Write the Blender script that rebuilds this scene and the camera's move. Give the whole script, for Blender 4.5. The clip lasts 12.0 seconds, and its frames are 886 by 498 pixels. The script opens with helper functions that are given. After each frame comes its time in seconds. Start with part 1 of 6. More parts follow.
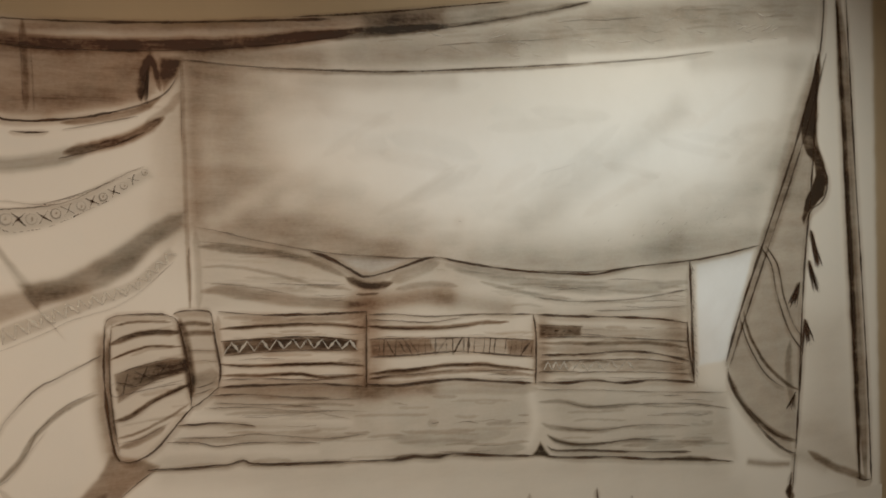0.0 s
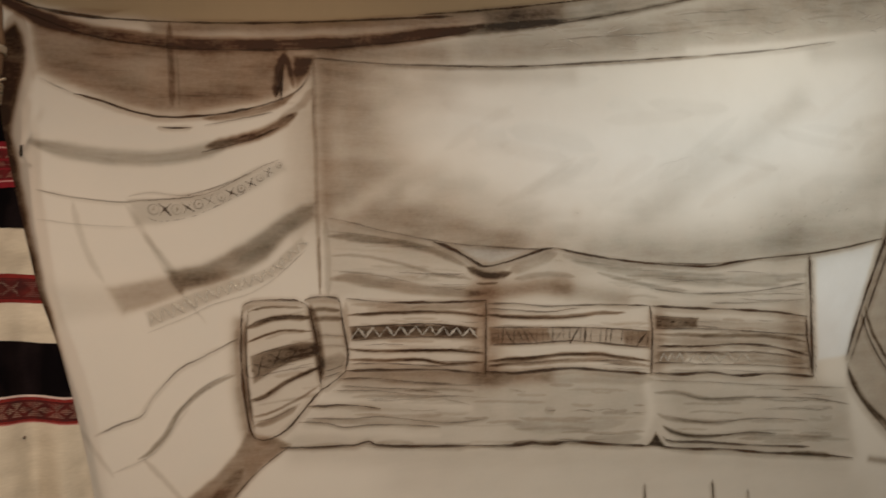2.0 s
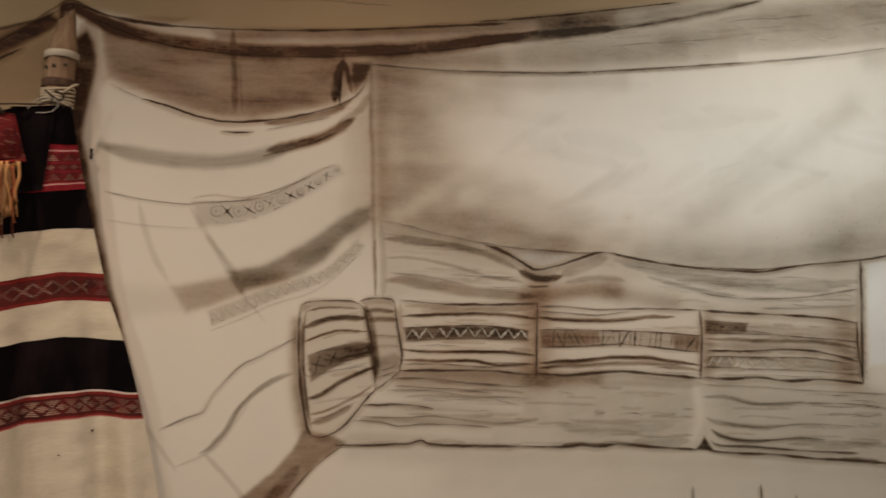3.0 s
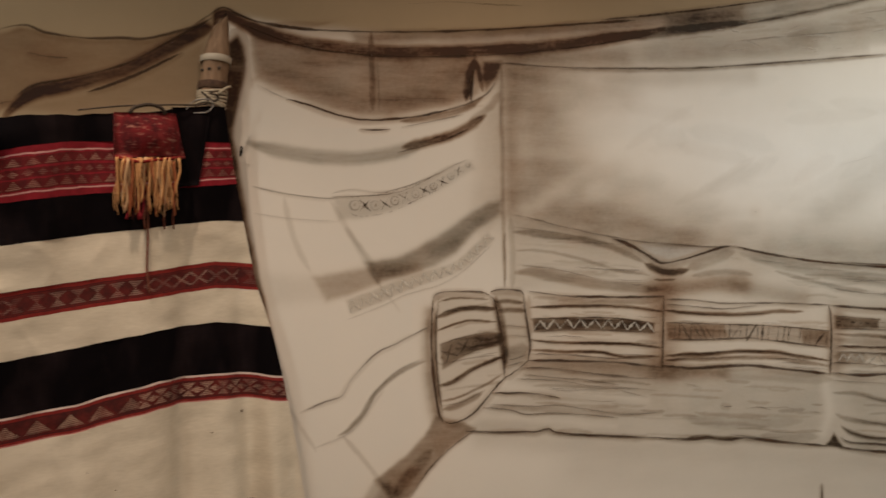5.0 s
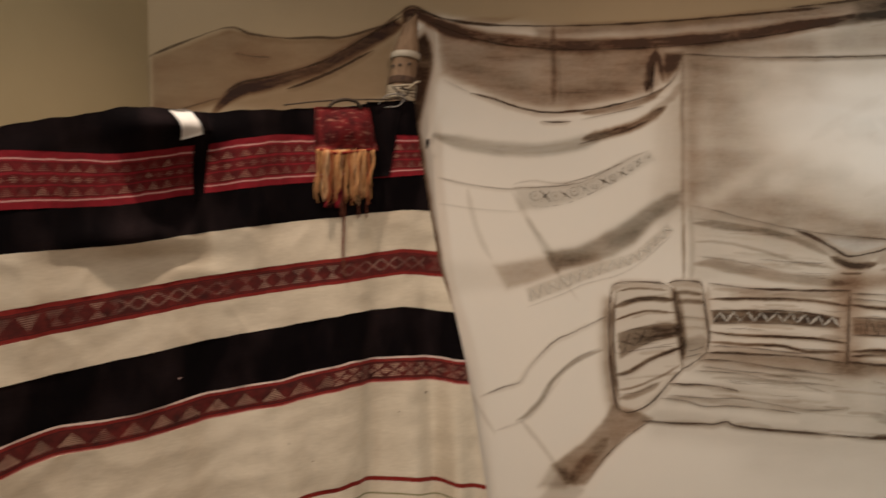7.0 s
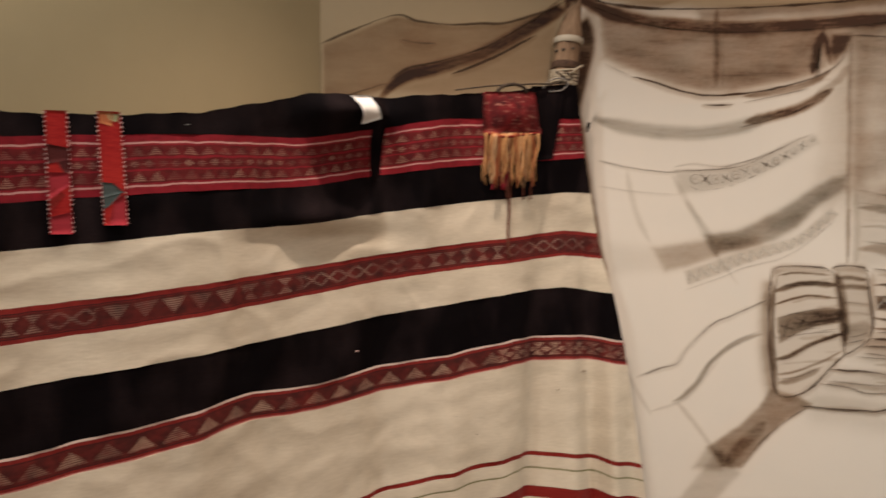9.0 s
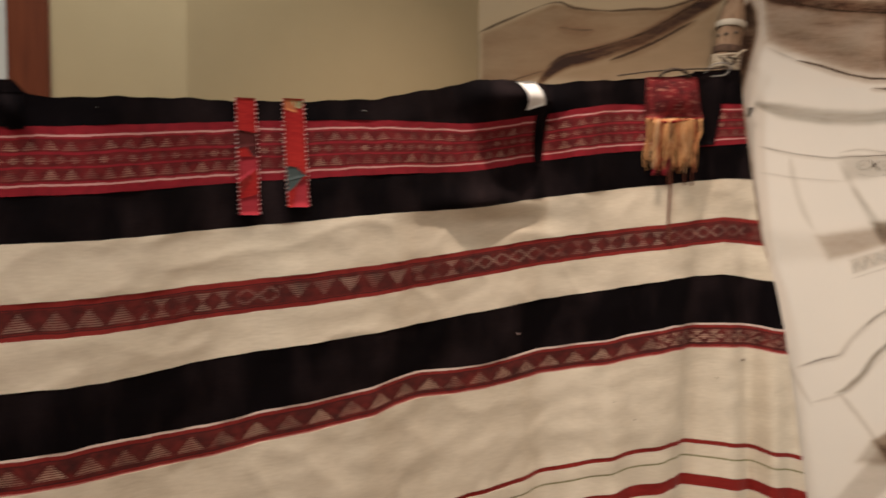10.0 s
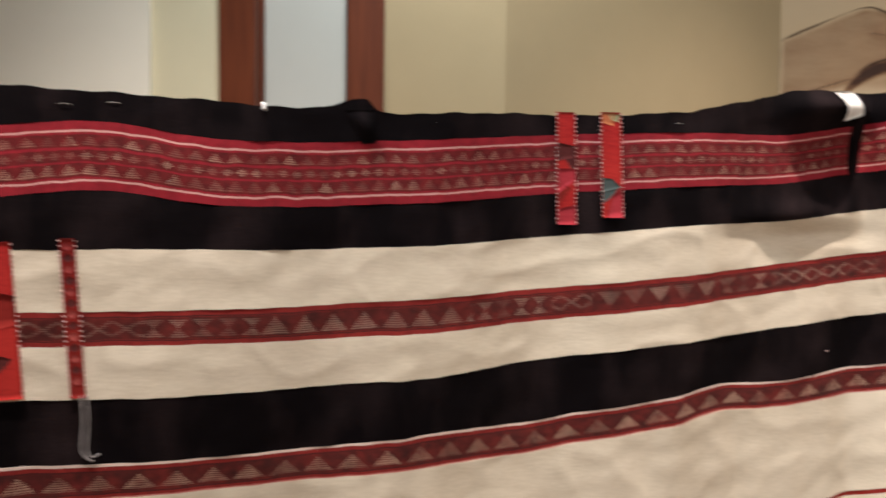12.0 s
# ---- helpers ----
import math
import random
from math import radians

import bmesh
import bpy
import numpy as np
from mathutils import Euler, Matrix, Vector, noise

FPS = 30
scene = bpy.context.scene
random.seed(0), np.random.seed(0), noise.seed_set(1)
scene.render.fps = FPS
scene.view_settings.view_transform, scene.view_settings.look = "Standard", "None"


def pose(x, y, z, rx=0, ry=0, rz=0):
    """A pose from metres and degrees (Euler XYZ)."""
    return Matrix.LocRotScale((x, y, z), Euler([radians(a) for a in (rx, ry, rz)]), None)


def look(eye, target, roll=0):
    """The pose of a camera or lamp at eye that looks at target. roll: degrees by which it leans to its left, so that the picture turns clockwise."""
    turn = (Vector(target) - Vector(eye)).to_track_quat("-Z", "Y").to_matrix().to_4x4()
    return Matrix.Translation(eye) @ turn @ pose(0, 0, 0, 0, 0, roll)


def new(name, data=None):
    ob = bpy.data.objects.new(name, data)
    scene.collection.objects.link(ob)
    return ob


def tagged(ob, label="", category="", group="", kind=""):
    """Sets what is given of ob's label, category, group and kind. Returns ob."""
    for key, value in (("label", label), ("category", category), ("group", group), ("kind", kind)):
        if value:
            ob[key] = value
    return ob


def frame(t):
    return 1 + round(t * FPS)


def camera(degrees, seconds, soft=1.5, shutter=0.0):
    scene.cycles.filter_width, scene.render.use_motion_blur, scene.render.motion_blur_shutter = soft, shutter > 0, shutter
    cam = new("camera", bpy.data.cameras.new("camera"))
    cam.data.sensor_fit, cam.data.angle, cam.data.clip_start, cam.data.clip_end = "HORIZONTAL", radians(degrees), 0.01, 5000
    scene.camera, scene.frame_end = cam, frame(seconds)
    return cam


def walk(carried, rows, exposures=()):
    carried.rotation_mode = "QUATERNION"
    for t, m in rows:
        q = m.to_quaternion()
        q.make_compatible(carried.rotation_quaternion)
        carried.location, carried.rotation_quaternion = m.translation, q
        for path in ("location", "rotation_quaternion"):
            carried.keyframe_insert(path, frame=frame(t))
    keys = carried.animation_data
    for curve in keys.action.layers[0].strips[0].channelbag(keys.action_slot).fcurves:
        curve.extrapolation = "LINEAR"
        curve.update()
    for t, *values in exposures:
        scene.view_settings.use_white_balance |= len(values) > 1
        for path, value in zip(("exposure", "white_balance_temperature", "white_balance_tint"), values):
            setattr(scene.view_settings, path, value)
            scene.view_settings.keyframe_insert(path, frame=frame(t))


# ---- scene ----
cam = camera(50.2, 12.0, soft=1.6, shutter=0.9)
PATH = [
    (0.0, (-0.516, -2.476, 1.549), (0.341, -0.671, 1.470), -0.94),
    (0.5, (-0.533, -2.483, 1.546), (0.299, -0.666, 1.465), -0.99),
    (1.0, (-0.560, -2.491, 1.540), (0.221, -0.652, 1.458), -0.72),
    (1.5, (-0.586, -2.500, 1.537), (0.146, -0.641, 1.457), -0.84),
    (2.0, (-0.605, -2.514, 1.537), (0.065, -0.632, 1.453), -0.87),
    (2.5, (-0.635, -2.526, 1.544), (-0.001, -0.632, 1.451), -0.62),
    (3.0, (-0.664, -2.543, 1.541), (-0.067, -0.636, 1.463), -0.46),
    (3.2, (-0.674, -2.544, 1.539), (-0.102, -0.629, 1.463), -0.45),
    (4.8, (-0.752, -2.599, 1.519), (-0.339, -0.643, 1.449), -0.51),
    (5.0, (-0.761, -2.603, 1.515), (-0.371, -0.643, 1.446), -0.55),
    (5.5, (-0.793, -2.612, 1.508), (-0.451, -0.642, 1.440), -0.55),
    (6.0, (-0.826, -2.623, 1.500), (-0.541, -0.645, 1.434), -0.55),
    (6.5, (-0.847, -2.623, 1.494), (-0.633, -0.636, 1.436), -0.42),
    (7.0, (-0.873, -2.655, 1.494), (-0.781, -0.659, 1.423), -0.26),
    (7.2, (-0.888, -2.663, 1.495), (-0.828, -0.666, 1.415), -0.14),
    (8.8, (-1.007, -2.716, 1.497), (-1.104, -0.721, 1.393), 0.16),
    (9.0, (-1.024, -2.722, 1.496), (-1.156, -0.729, 1.386), 0.12),
    (9.5, (-1.085, -2.756, 1.478), (-1.323, -0.774, 1.367), 0.08),
    (10.0, (-1.139, -2.776, 1.475), (-1.509, -0.815, 1.350), 0.26),
    (10.5, (-1.186, -2.802, 1.472), (-1.674, -0.867, 1.331), 0.63),
    (11.0, (-1.235, -2.833, 1.479), (-1.855, -0.937, 1.332), 0.93),
    (11.5, (-1.272, -2.864, 1.487), (-1.977, -0.997, 1.350), 1.13),
    (12.0, (-1.307, -2.898, 1.487), (-2.126, -1.077, 1.367), 0.90),
]
walk(cam, [(t, look(eye, target, roll)) for t, eye, target, roll in PATH],
     exposures=((0.0, 0.0, 6150, 8), (3.0, -0.03, 6300, 11), (4.8, -0.05, 6250, 11), (6.0, 0.08, 6200, 11), (7.2, 0.15, 6150, 11), (9.0, 0.48, 5950, 11), (11.0, 0.86, 5700, 9), (12.0, 1.15, 5400, 8)))

# ---- light: warm ceiling downlights and two added fill lamps in a closed room ----
world = bpy.data.worlds.new("world")
world.use_nodes = True
world.node_tree.nodes["Background"].inputs[0].default_value = (1.0, 0.86, 0.68, 1)
world.node_tree.nodes["Background"].inputs[1].default_value = 0.05
scene.world = world


def fill_lamp(eye, target, watts, size, colour, spread=160):
    data = bpy.data.lights.new("fill_lamp", "AREA")
    data.shape, data.size, data.energy, data.color = "DISK", size, watts, colour
    data.spread = radians(spread)
    ob = new("fill_lamp", data)
    ob.matrix_world = look(eye, target)
    return ob


def downlight(eye, target, watts, beam, colour, radius=0.04, blend=1.0):
    data = bpy.data.lights.new("downlight", "SPOT")
    data.energy, data.color, data.spot_size, data.spot_blend, data.shadow_soft_size = watts, colour, radians(beam), blend, radius
    ob = new("downlight", data)
    ob.matrix_world = look(eye, target)
    return ob


WARM = (1.0, 0.792, 0.622)
PALE = (1.0, 0.970, 0.862)
downlight((-1.22, -0.80, 2.9), (-1.10, -0.62, 0.0), 91, 84, (1.0, 0.765, 0.578), 0.025)
downlight((-2.46, -2.10, 2.9), (-2.36, -1.72, 0.0), 97, 92, WARM)
downlight((-0.15, -0.95, 2.9), (-0.05, -0.50, 0.0), 60, 100, WARM)
downlight((1.45, -1.40, 2.9), (1.35, -0.25, 0.2), 141, 116, PALE)
# added fills without a fixture: general room light, then the side wall
fill_lamp((-0.2, -3.9, 2.88), (-0.5, -1.0, 0.6), 21, 0.5, WARM, 130)
fill_lamp((-2.05, -1.50, 2.88), (-1.88, -0.4, 1.8), 7.5, 0.2, PALE, 150)

# ---- materials ----


class Nodes:
    """Short hand for node materials."""

    def __init__(self, name, rough=0.8):
        self.mat = bpy.data.materials.new(name)
        self.mat.use_nodes = True
        self.tree = self.mat.node_tree
        self.bsdf = self.tree.nodes["Principled BSDF"]
        self.bsdf.inputs["Roughness"].default_value = rough
        self.bsdf.inputs["Specular IOR Level"].default_value = 0.25

    def node(self, kind, **values):
        n = self.tree.nodes.new(kind)
        for k, v in values.items():
            setattr(n, k, v)
        return n

    def put(self, socket, value):
        if isinstance(value, bpy.types.NodeSocket):
            self.tree.links.new(value, socket)
        elif isinstance(value, tuple) and len(value) == 3 and socket.type == "RGBA":
            socket.default_value = (*value, 1)
        else:
            socket.default_value = value

    def m(self, op, a, b=0.0, c=0.0):
        n = self.node("ShaderNodeMath", operation=op)
        for s, v in zip(n.inputs, (a, b, c)):
            self.put(s, v)
        return n.outputs[0]

    def mix(self, f, a, b):
        n = self.node("ShaderNodeMix", data_type="RGBA")
        self.put(n.inputs[0], f), self.put(n.inputs[6], a), self.put(n.inputs[7], b)
        return n.outputs[2]

    def coords(self, which="Object"):
        return self.node("ShaderNodeTexCoord").outputs[which]

    def stretched(self, vec, scale):
        n = self.node("ShaderNodeMapping")
        self.put(n.inputs[0], vec)
        n.inputs["Scale"].default_value = scale
        return n.outputs[0]

    def noise(self, vec, scale, detail=4.0, rough=0.6):
        n = self.node("ShaderNodeTexNoise")
        self.put(n.inputs["Vector"], vec)
        n.inputs["Scale"].default_value, n.inputs["Detail"].default_value, n.inputs["Roughness"].default_value = scale, detail, rough
        return n.outputs["Fac"]

    def ramp(self, f, lo, hi, a=0.0, b=1.0):
        n = self.node("ShaderNodeMapRange")
        n.clamp = True
        for s, v in zip(n.inputs, (f, lo, hi, a, b)):
            self.put(s, v)
        return n.outputs[0]

    def between(self, x, lo, hi):
        return self.m("MULTIPLY", self.m("GREATER_THAN", x, lo), self.m("LESS_THAN", x, hi))

    def bump(self, height, strength, distance):
        n = self.node("ShaderNodeBump")
        n.inputs["Strength"].default_value, n.inputs["Distance"].default_value = strength, distance
        self.put(n.inputs["Height"], height)
        self.put(self.bsdf.inputs["Normal"], n.outputs[0])

    def colour(self, c):
        self.put(self.bsdf.inputs["Base Color"], c)
        return self.mat


WALL_A, WALL_B = (0.350, 0.274, 0.152), (0.390, 0.307, 0.174)
MURAL_WALL_A, MURAL_WALL_B = (0.310, 0.230, 0.134), (0.360, 0.269, 0.160)


def wall_colour(n, vec, a=WALL_A, b=WALL_B):
    return n.mix(n.ramp(n.noise(vec, 2.3, 5), 0.3, 0.7), a, b)


def painted(name, a, b, scale=3.0, rough=0.75, bump=0.15):
    n = Nodes(name, rough)
    v = n.coords()
    n.bump(n.noise(v, 160, 3), bump, 0.002)
    return n.colour(n.mix(n.ramp(n.noise(v, scale, 5), 0.3, 0.7), a, b))


def wall_paint(name, a, b):
    n = Nodes(name, 0.8)
    v = n.coords()
    n.bump(n.noise(v, 140, 3), 0.15, 0.002)
    return n.colour(wall_colour(n, v, a, b))


def mural_paint():
    n = Nodes("mural paint", 0.72)
    v = n.coords()
    attr = n.node("ShaderNodeAttribute", attribute_name="tone")
    split = n.node("ShaderNodeSeparateColor")
    n.put(split.inputs[0], attr.outputs["Color"])
    tone, cover, light = split.outputs[0], split.outputs[1], split.outputs[2]
    streak = n.noise(n.stretched(v, (1.0, 1.0, 4.0)), 5, 4, 0.55)
    blot = n.noise(v, 5, 4)
    grit = n.noise(v, 90, 3, 0.6)
    hair = n.noise(n.stretched(v, (1.0, 1.0, 7.0)), 26, 5, 0.65)
    amount = n.m("MULTIPLY", tone, n.ramp(streak, 0.25, 0.75, 0.82, 1.16))
    amount = n.m("MULTIPLY", amount, n.ramp(n.m("ADD", n.m("MULTIPLY", grit, 0.5), n.m("MULTIPLY", hair, 0.5)), 0.3, 0.7, 0.92, 1.08))
    amount = n.m("ADD", amount, n.m("MULTIPLY", cover, n.ramp(blot, 0.3, 0.75, 0.0, 0.14)))
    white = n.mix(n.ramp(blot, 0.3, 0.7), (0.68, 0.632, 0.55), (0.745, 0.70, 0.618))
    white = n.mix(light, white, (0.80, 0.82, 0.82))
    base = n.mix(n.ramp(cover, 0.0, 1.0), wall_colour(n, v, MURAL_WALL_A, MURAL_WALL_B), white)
    left = n.m("MAXIMUM", n.m("SUBTRACT", 1.0, n.m("MULTIPLY", amount, 0.96)), 0.03)
    stain = n.node("ShaderNodeCombineColor")
    warm = n.m("ADD", attr.outputs["Alpha"], n.ramp(n.noise(v, 11, 4), 0.3, 0.7, -0.15, 0.15))
    for channel, (grey, brown) in enumerate(((0.98, 0.74), (1.0, 1.0), (1.08, 1.23))):
        n.put(stain.inputs[channel], n.m("POWER", left, n.m("ADD", grey, n.m("MULTIPLY", warm, brown - grey))))
    washed = n.node("ShaderNodeMix", data_type="RGBA", blend_type="MULTIPLY")
    n.put(washed.inputs["Factor"], 1.0)
    n.put(washed.inputs[6], base)
    n.put(washed.inputs[7], stain.outputs[0])
    n.bump(n.m("ADD", n.noise(v, 120, 3), n.m("MULTIPLY", streak, 0.6)), 0.12, 0.002)
    return n.colour(washed.outputs[2])


def charcoal():
    n = Nodes("charcoal line", 0.85)
    v = n.coords()
    ink = n.node("ShaderNodeAttribute", attribute_name="ink").outputs["Fac"]
    grain = n.noise(v, 210, 3, 0.7)
    press = n.noise(v, 9, 3)
    alpha = n.m("MULTIPLY", ink, n.ramp(press, 0.3, 0.7, 0.72, 1.25))
    alpha = n.m("MULTIPLY", alpha, n.ramp(grain, 0.32, 0.55, 0.75, 1.0))
    n.put(n.bsdf.inputs["Alpha"], n.m("MINIMUM", alpha, 1.0))
    return n.colour(n.mix(n.ramp(press, 0.3, 0.7), (0.036, 0.020, 0.012), (0.075, 0.038, 0.019)))


def white_stroke():
    n = Nodes("white paint stroke", 0.75)
    v = n.coords()
    ink = n.node("ShaderNodeAttribute", attribute_name="ink").outputs["Fac"]
    n.put(n.bsdf.inputs["Alpha"], n.m("MULTIPLY", ink, n.ramp(n.noise(v, 120, 3), 0.3, 0.6, 0.75, 1.0)))
    return n.colour((0.66, 0.61, 0.52))


def cloth_height(n):
    uv = n.coords("UV")
    weave = n.noise(n.stretched(uv, (1.0, 0.0, 0.0)), 700, 2)
    fuzz = n.noise(n.coords(), 260, 4, 0.7)
    slub = n.noise(n.stretched(n.coords(), (1.0, 1.0, 4.0)), 28, 4)
    return n.m("ADD", n.m("ADD", n.m("MULTIPLY", weave, 0.25), n.m("MULTIPLY", fuzz, 0.4)), n.m("MULTIPLY", slub, 0.8))


def plain_cloth(name, a, b, sheen=0.03, rough=0.95):
    n = Nodes(name, rough)
    v = n.coords()
    f = n.m("ADD", n.m("MULTIPLY", n.noise(v, 3.5, 4), 0.6), n.m("MULTIPLY", n.noise(n.stretched(v, (1, 1, 5)), 45, 4), 0.4))
    n.bsdf.inputs["Sheen Weight"].default_value = sheen
    n.bsdf.inputs["Specular IOR Level"].default_value = 0.1
    n.bump(cloth_height(n), 0.17, 0.004)
    return n.colour(n.mix(n.ramp(f, 0.36, 0.62), a, b))


def black_cloth():
    """Coarse goat hair: near black, with the folds' sheen put into the colour as browner patches."""
    n = Nodes("black goat hair", 0.9)
    v = n.coords()
    fold_sheen = n.ramp(n.noise(n.stretched(v, (1.0, 1.0, 0.4)), 9, 4, 0.5), 0.44, 0.74)
    fine = n.ramp(n.noise(n.stretched(v, (1, 1, 5)), 60, 4), 0.3, 0.7, 0.6, 1.0)
    n.bsdf.inputs["Specular IOR Level"].default_value = 0.06
    n.bump(cloth_height(n), 0.2, 0.004)
    return n.colour(n.mix(n.m("MULTIPLY", fold_sheen, fine), (0.0027, 0.0017, 0.0022), (0.020, 0.0125, 0.0130)))


RED_A, RED_B, MADDER = (0.155, 0.0065, 0.012), (0.235, 0.011, 0.019), (0.055, 0.009, 0.008)
BRICK_A, BRICK_B = (0.145, 0.011, 0.009), (0.215, 0.019, 0.014)
KNOT = (0.42, 0.28, 0.20)


def uv_split(n):
    s = n.node("ShaderNodeSeparateXYZ")
    n.put(s.inputs[0], n.coords("UV"))
    return s.outputs[0], s.outputs[1]


def peak(n, u, pitch):
    """0 at the middle of each repeat and 1 at its ends."""
    return n.m("MULTIPLY", n.m("ABSOLUTE", n.m("SUBTRACT", n.m("FRACT", n.m("DIVIDE", u, pitch)), 0.5)), 2.0)


def triangles(n, u, v, pitch, lo, hi):
    h = n.m("DIVIDE", n.m("SUBTRACT", v, lo), hi - lo)
    inside = n.m("LESS_THAN", peak(n, u, pitch), n.m("MULTIPLY", h, 0.86))
    return n.m("MULTIPLY", inside, n.between(v, lo, hi))


def diamonds(n, u, v, pitch, lo, hi):
    h = n.m("ABSOLUTE", n.m("SUBTRACT", n.m("DIVIDE", n.m("SUBTRACT", v, lo), hi - lo), 0.5))
    return n.m("LESS_THAN", n.m("ADD", peak(n, u, pitch), n.m("MULTIPLY", h, 2.0)), 0.8)


def presence(n, u, pitch, low=0.3):
    """How clearly each repeat of a motif is woven, by chance."""
    w = n.node("ShaderNodeTexWhiteNoise", noise_dimensions="1D")
    n.put(w.inputs["W"], n.m("FLOOR", n.m("DIVIDE", u, pitch)))
    return n.ramp(w.outputs["Value"], 0.15, 0.8, low, 1.0)


def crossings(n, u, v, pitch, lo, hi):
    h = n.m("ABSOLUTE", n.m("SUBTRACT", n.m("MULTIPLY", n.m("DIVIDE", n.m("SUBTRACT", v, lo), hi - lo), 2.0), 1.0))
    near = n.m("ABSOLUTE", n.m("SUBTRACT", peak(n, u, pitch), h))
    return n.m("MULTIPLY", n.m("LESS_THAN", near, 0.22), n.between(v, lo, hi))


def hourglasses(n, u, v, pitch, lo, hi):
    h = n.m("ABSOLUTE", n.m("SUBTRACT", n.m("MULTIPLY", n.m("DIVIDE", n.m("SUBTRACT", v, lo), hi - lo), 2.0), 1.0))
    return n.m("MULTIPLY", n.m("LESS_THAN", peak(n, u, pitch), n.m("MULTIPLY", h, 0.8)), n.between(v, lo, hi))


def woven_band(name, kind):
    n = Nodes(name, 0.95)
    u, v = uv_split(n)
    wob = n.noise(n.coords(), 22, 3)
    v = n.m("ADD", v, n.m("MULTIPLY", n.m("SUBTRACT", wob, 0.5), 0.07))
    u = n.m("ADD", u, n.m("MULTIPLY", n.m("SUBTRACT", n.noise(n.coords(), 6, 2), 0.5), 0.02))
    mottled = n.ramp(n.noise(n.coords(), 60, 4), 0.3, 0.7)
    red = n.mix(mottled, RED_A, RED_B) if kind == "wide" else n.mix(mottled, BRICK_A, BRICK_B)
    dark = n.mix(mottled, (0.055, 0.006, 0.006), (0.12, 0.010, 0.010)) if kind == "wide" else n.mix(mottled, (0.022, 0.007, 0.006), (0.075, 0.013, 0.010))
    picks = n.m("GREATER_THAN", n.m("SINE", n.m("MULTIPLY", v, 95.0 if kind != "wide" else 190.0)), -0.35)
    if kind == "triangles":
        field = n.between(v, 0.22, 0.84)
        tri = n.m("MULTIPLY", triangles(n, u, v, 0.071, 0.30, 0.74), presence(n, u, 0.071, 0.45))
        dia = n.m("MULTIPLY", n.m("MAXIMUM", hourglasses(n, u, v, 0.044, 0.28, 0.78), diamonds(n, n.m("ADD", u, 0.022), v, 0.044, 0.38, 0.68)), presence(n, u, 0.044, 0.5))
        motif = n.mix(n.m("LESS_THAN", u, 0.3), tri, dia)
        lines = n.m("LESS_THAN", v, 0.075)
        thin = n.m("ADD", n.between(v, 0.19, 0.23), n.between(v, 0.83, 0.87))
        edge = n.m("GREATER_THAN", v, 0.955)
    elif kind == "mixed":
        field = n.between(v, 0.2, 0.82)
        up = n.m("MULTIPLY", triangles(n, u, v, 0.063, 0.26, 0.76), presence(n, u, 0.063, 0.6))
        down = n.m("MULTIPLY", triangles(n, u, n.m("SUBTRACT", 1.02, v), 0.060, 0.27, 0.74), presence(n, u, 0.060, 0.45))
        cro = n.m("MULTIPLY", crossings(n, u, v, 0.050, 0.28, 0.74), presence(n, u, 0.050, 0.4))
        hour = n.m("MULTIPLY", hourglasses(n, u, v, 0.046, 0.27, 0.76), presence(n, u, 0.046, 0.3))
        motif = n.mix(n.m("LESS_THAN", n.m("SINE", n.m("MULTIPLY", u, 11.0)), 0.1), cro, hour)
        motif = n.mix(n.between(u, 1.62, 2.08), motif, up)
        motif = n.mix(n.between(u, 1.0, 1.33), motif, down)
        lines = 0.0
        thin = n.m("ADD", n.between(v, 0.15, 0.19), n.between(v, 0.83, 0.87))
        edge = 0.0
    else:
        field = n.between(v, 0.19, 0.81)
        a = triangles(n, u, v, 0.037, 0.21, 0.36)
        b = diamonds(n, u, v, 0.028, 0.42, 0.58)
        c = triangles(n, u, v, 0.037, 0.62, 0.78)
        a, b, c = (n.m("MULTIPLY", w, presence(n, n.m("ADD", u, k), p)) for w, k, p in ((a, 0.0, 0.037), (b, 0.28, 0.028), (c, 0.37, 0.037)))
        motif = n.m("MAXIMUM", n.m("MAXIMUM", a, b), c)
        field = n.m("MULTIPLY", field, n.m("SUBTRACT", 1.0, n.m("ADD", n.between(v, 0.375, 0.415), n.between(v, 0.585, 0.615))))
        lines = n.m("ADD", n.between(v, 0.125, 0.155), n.between(v, 0.845, 0.875))
        thin = 0.0
        edge = 0.0
    c = n.mix(n.m("MULTIPLY", field, n.ramp(n.noise(n.coords(), 26, 3), 0.3, 0.7, 0.8 if kind == "wide" else 0.55, 1.0)), red, dark)
    c = n.mix(thin, c, MADDER)
    worn = n.ramp(n.noise(n.coords(), 35, 3), 0.35, 0.6, 0.2 if kind == "wide" else 0.3, {"wide": 0.55, "mixed": 0.62}.get(kind, 0.85))
    c = n.mix(n.m("MULTIPLY", n.m("MULTIPLY", motif, picks), worn), c, (0.36, 0.25, 0.19) if kind == "mixed" else KNOT)
    c = n.mix(lines, c, (0.50, 0.27, 0.245) if kind == "wide" else (0.62, 0.50, 0.44))
    c = n.mix(edge, c, (0.40, 0.14, 0.12))
    n.bsdf.inputs["Sheen Weight"].default_value = 0.02
    n.bump(cloth_height(n), 0.22, 0.003)
    return n.colour(c)


def simple(name, a, b, scale=30.0, rough=0.7, stretch=(1, 1, 1), bump=0.2):
    n = Nodes(name, rough)
    v = n.stretched(n.coords(), stretch)
    f = n.noise(v, scale, 5)
    n.bump(f, bump, 0.003)
    return n.colour(n.mix(n.ramp(f, 0.3, 0.7), a, b))


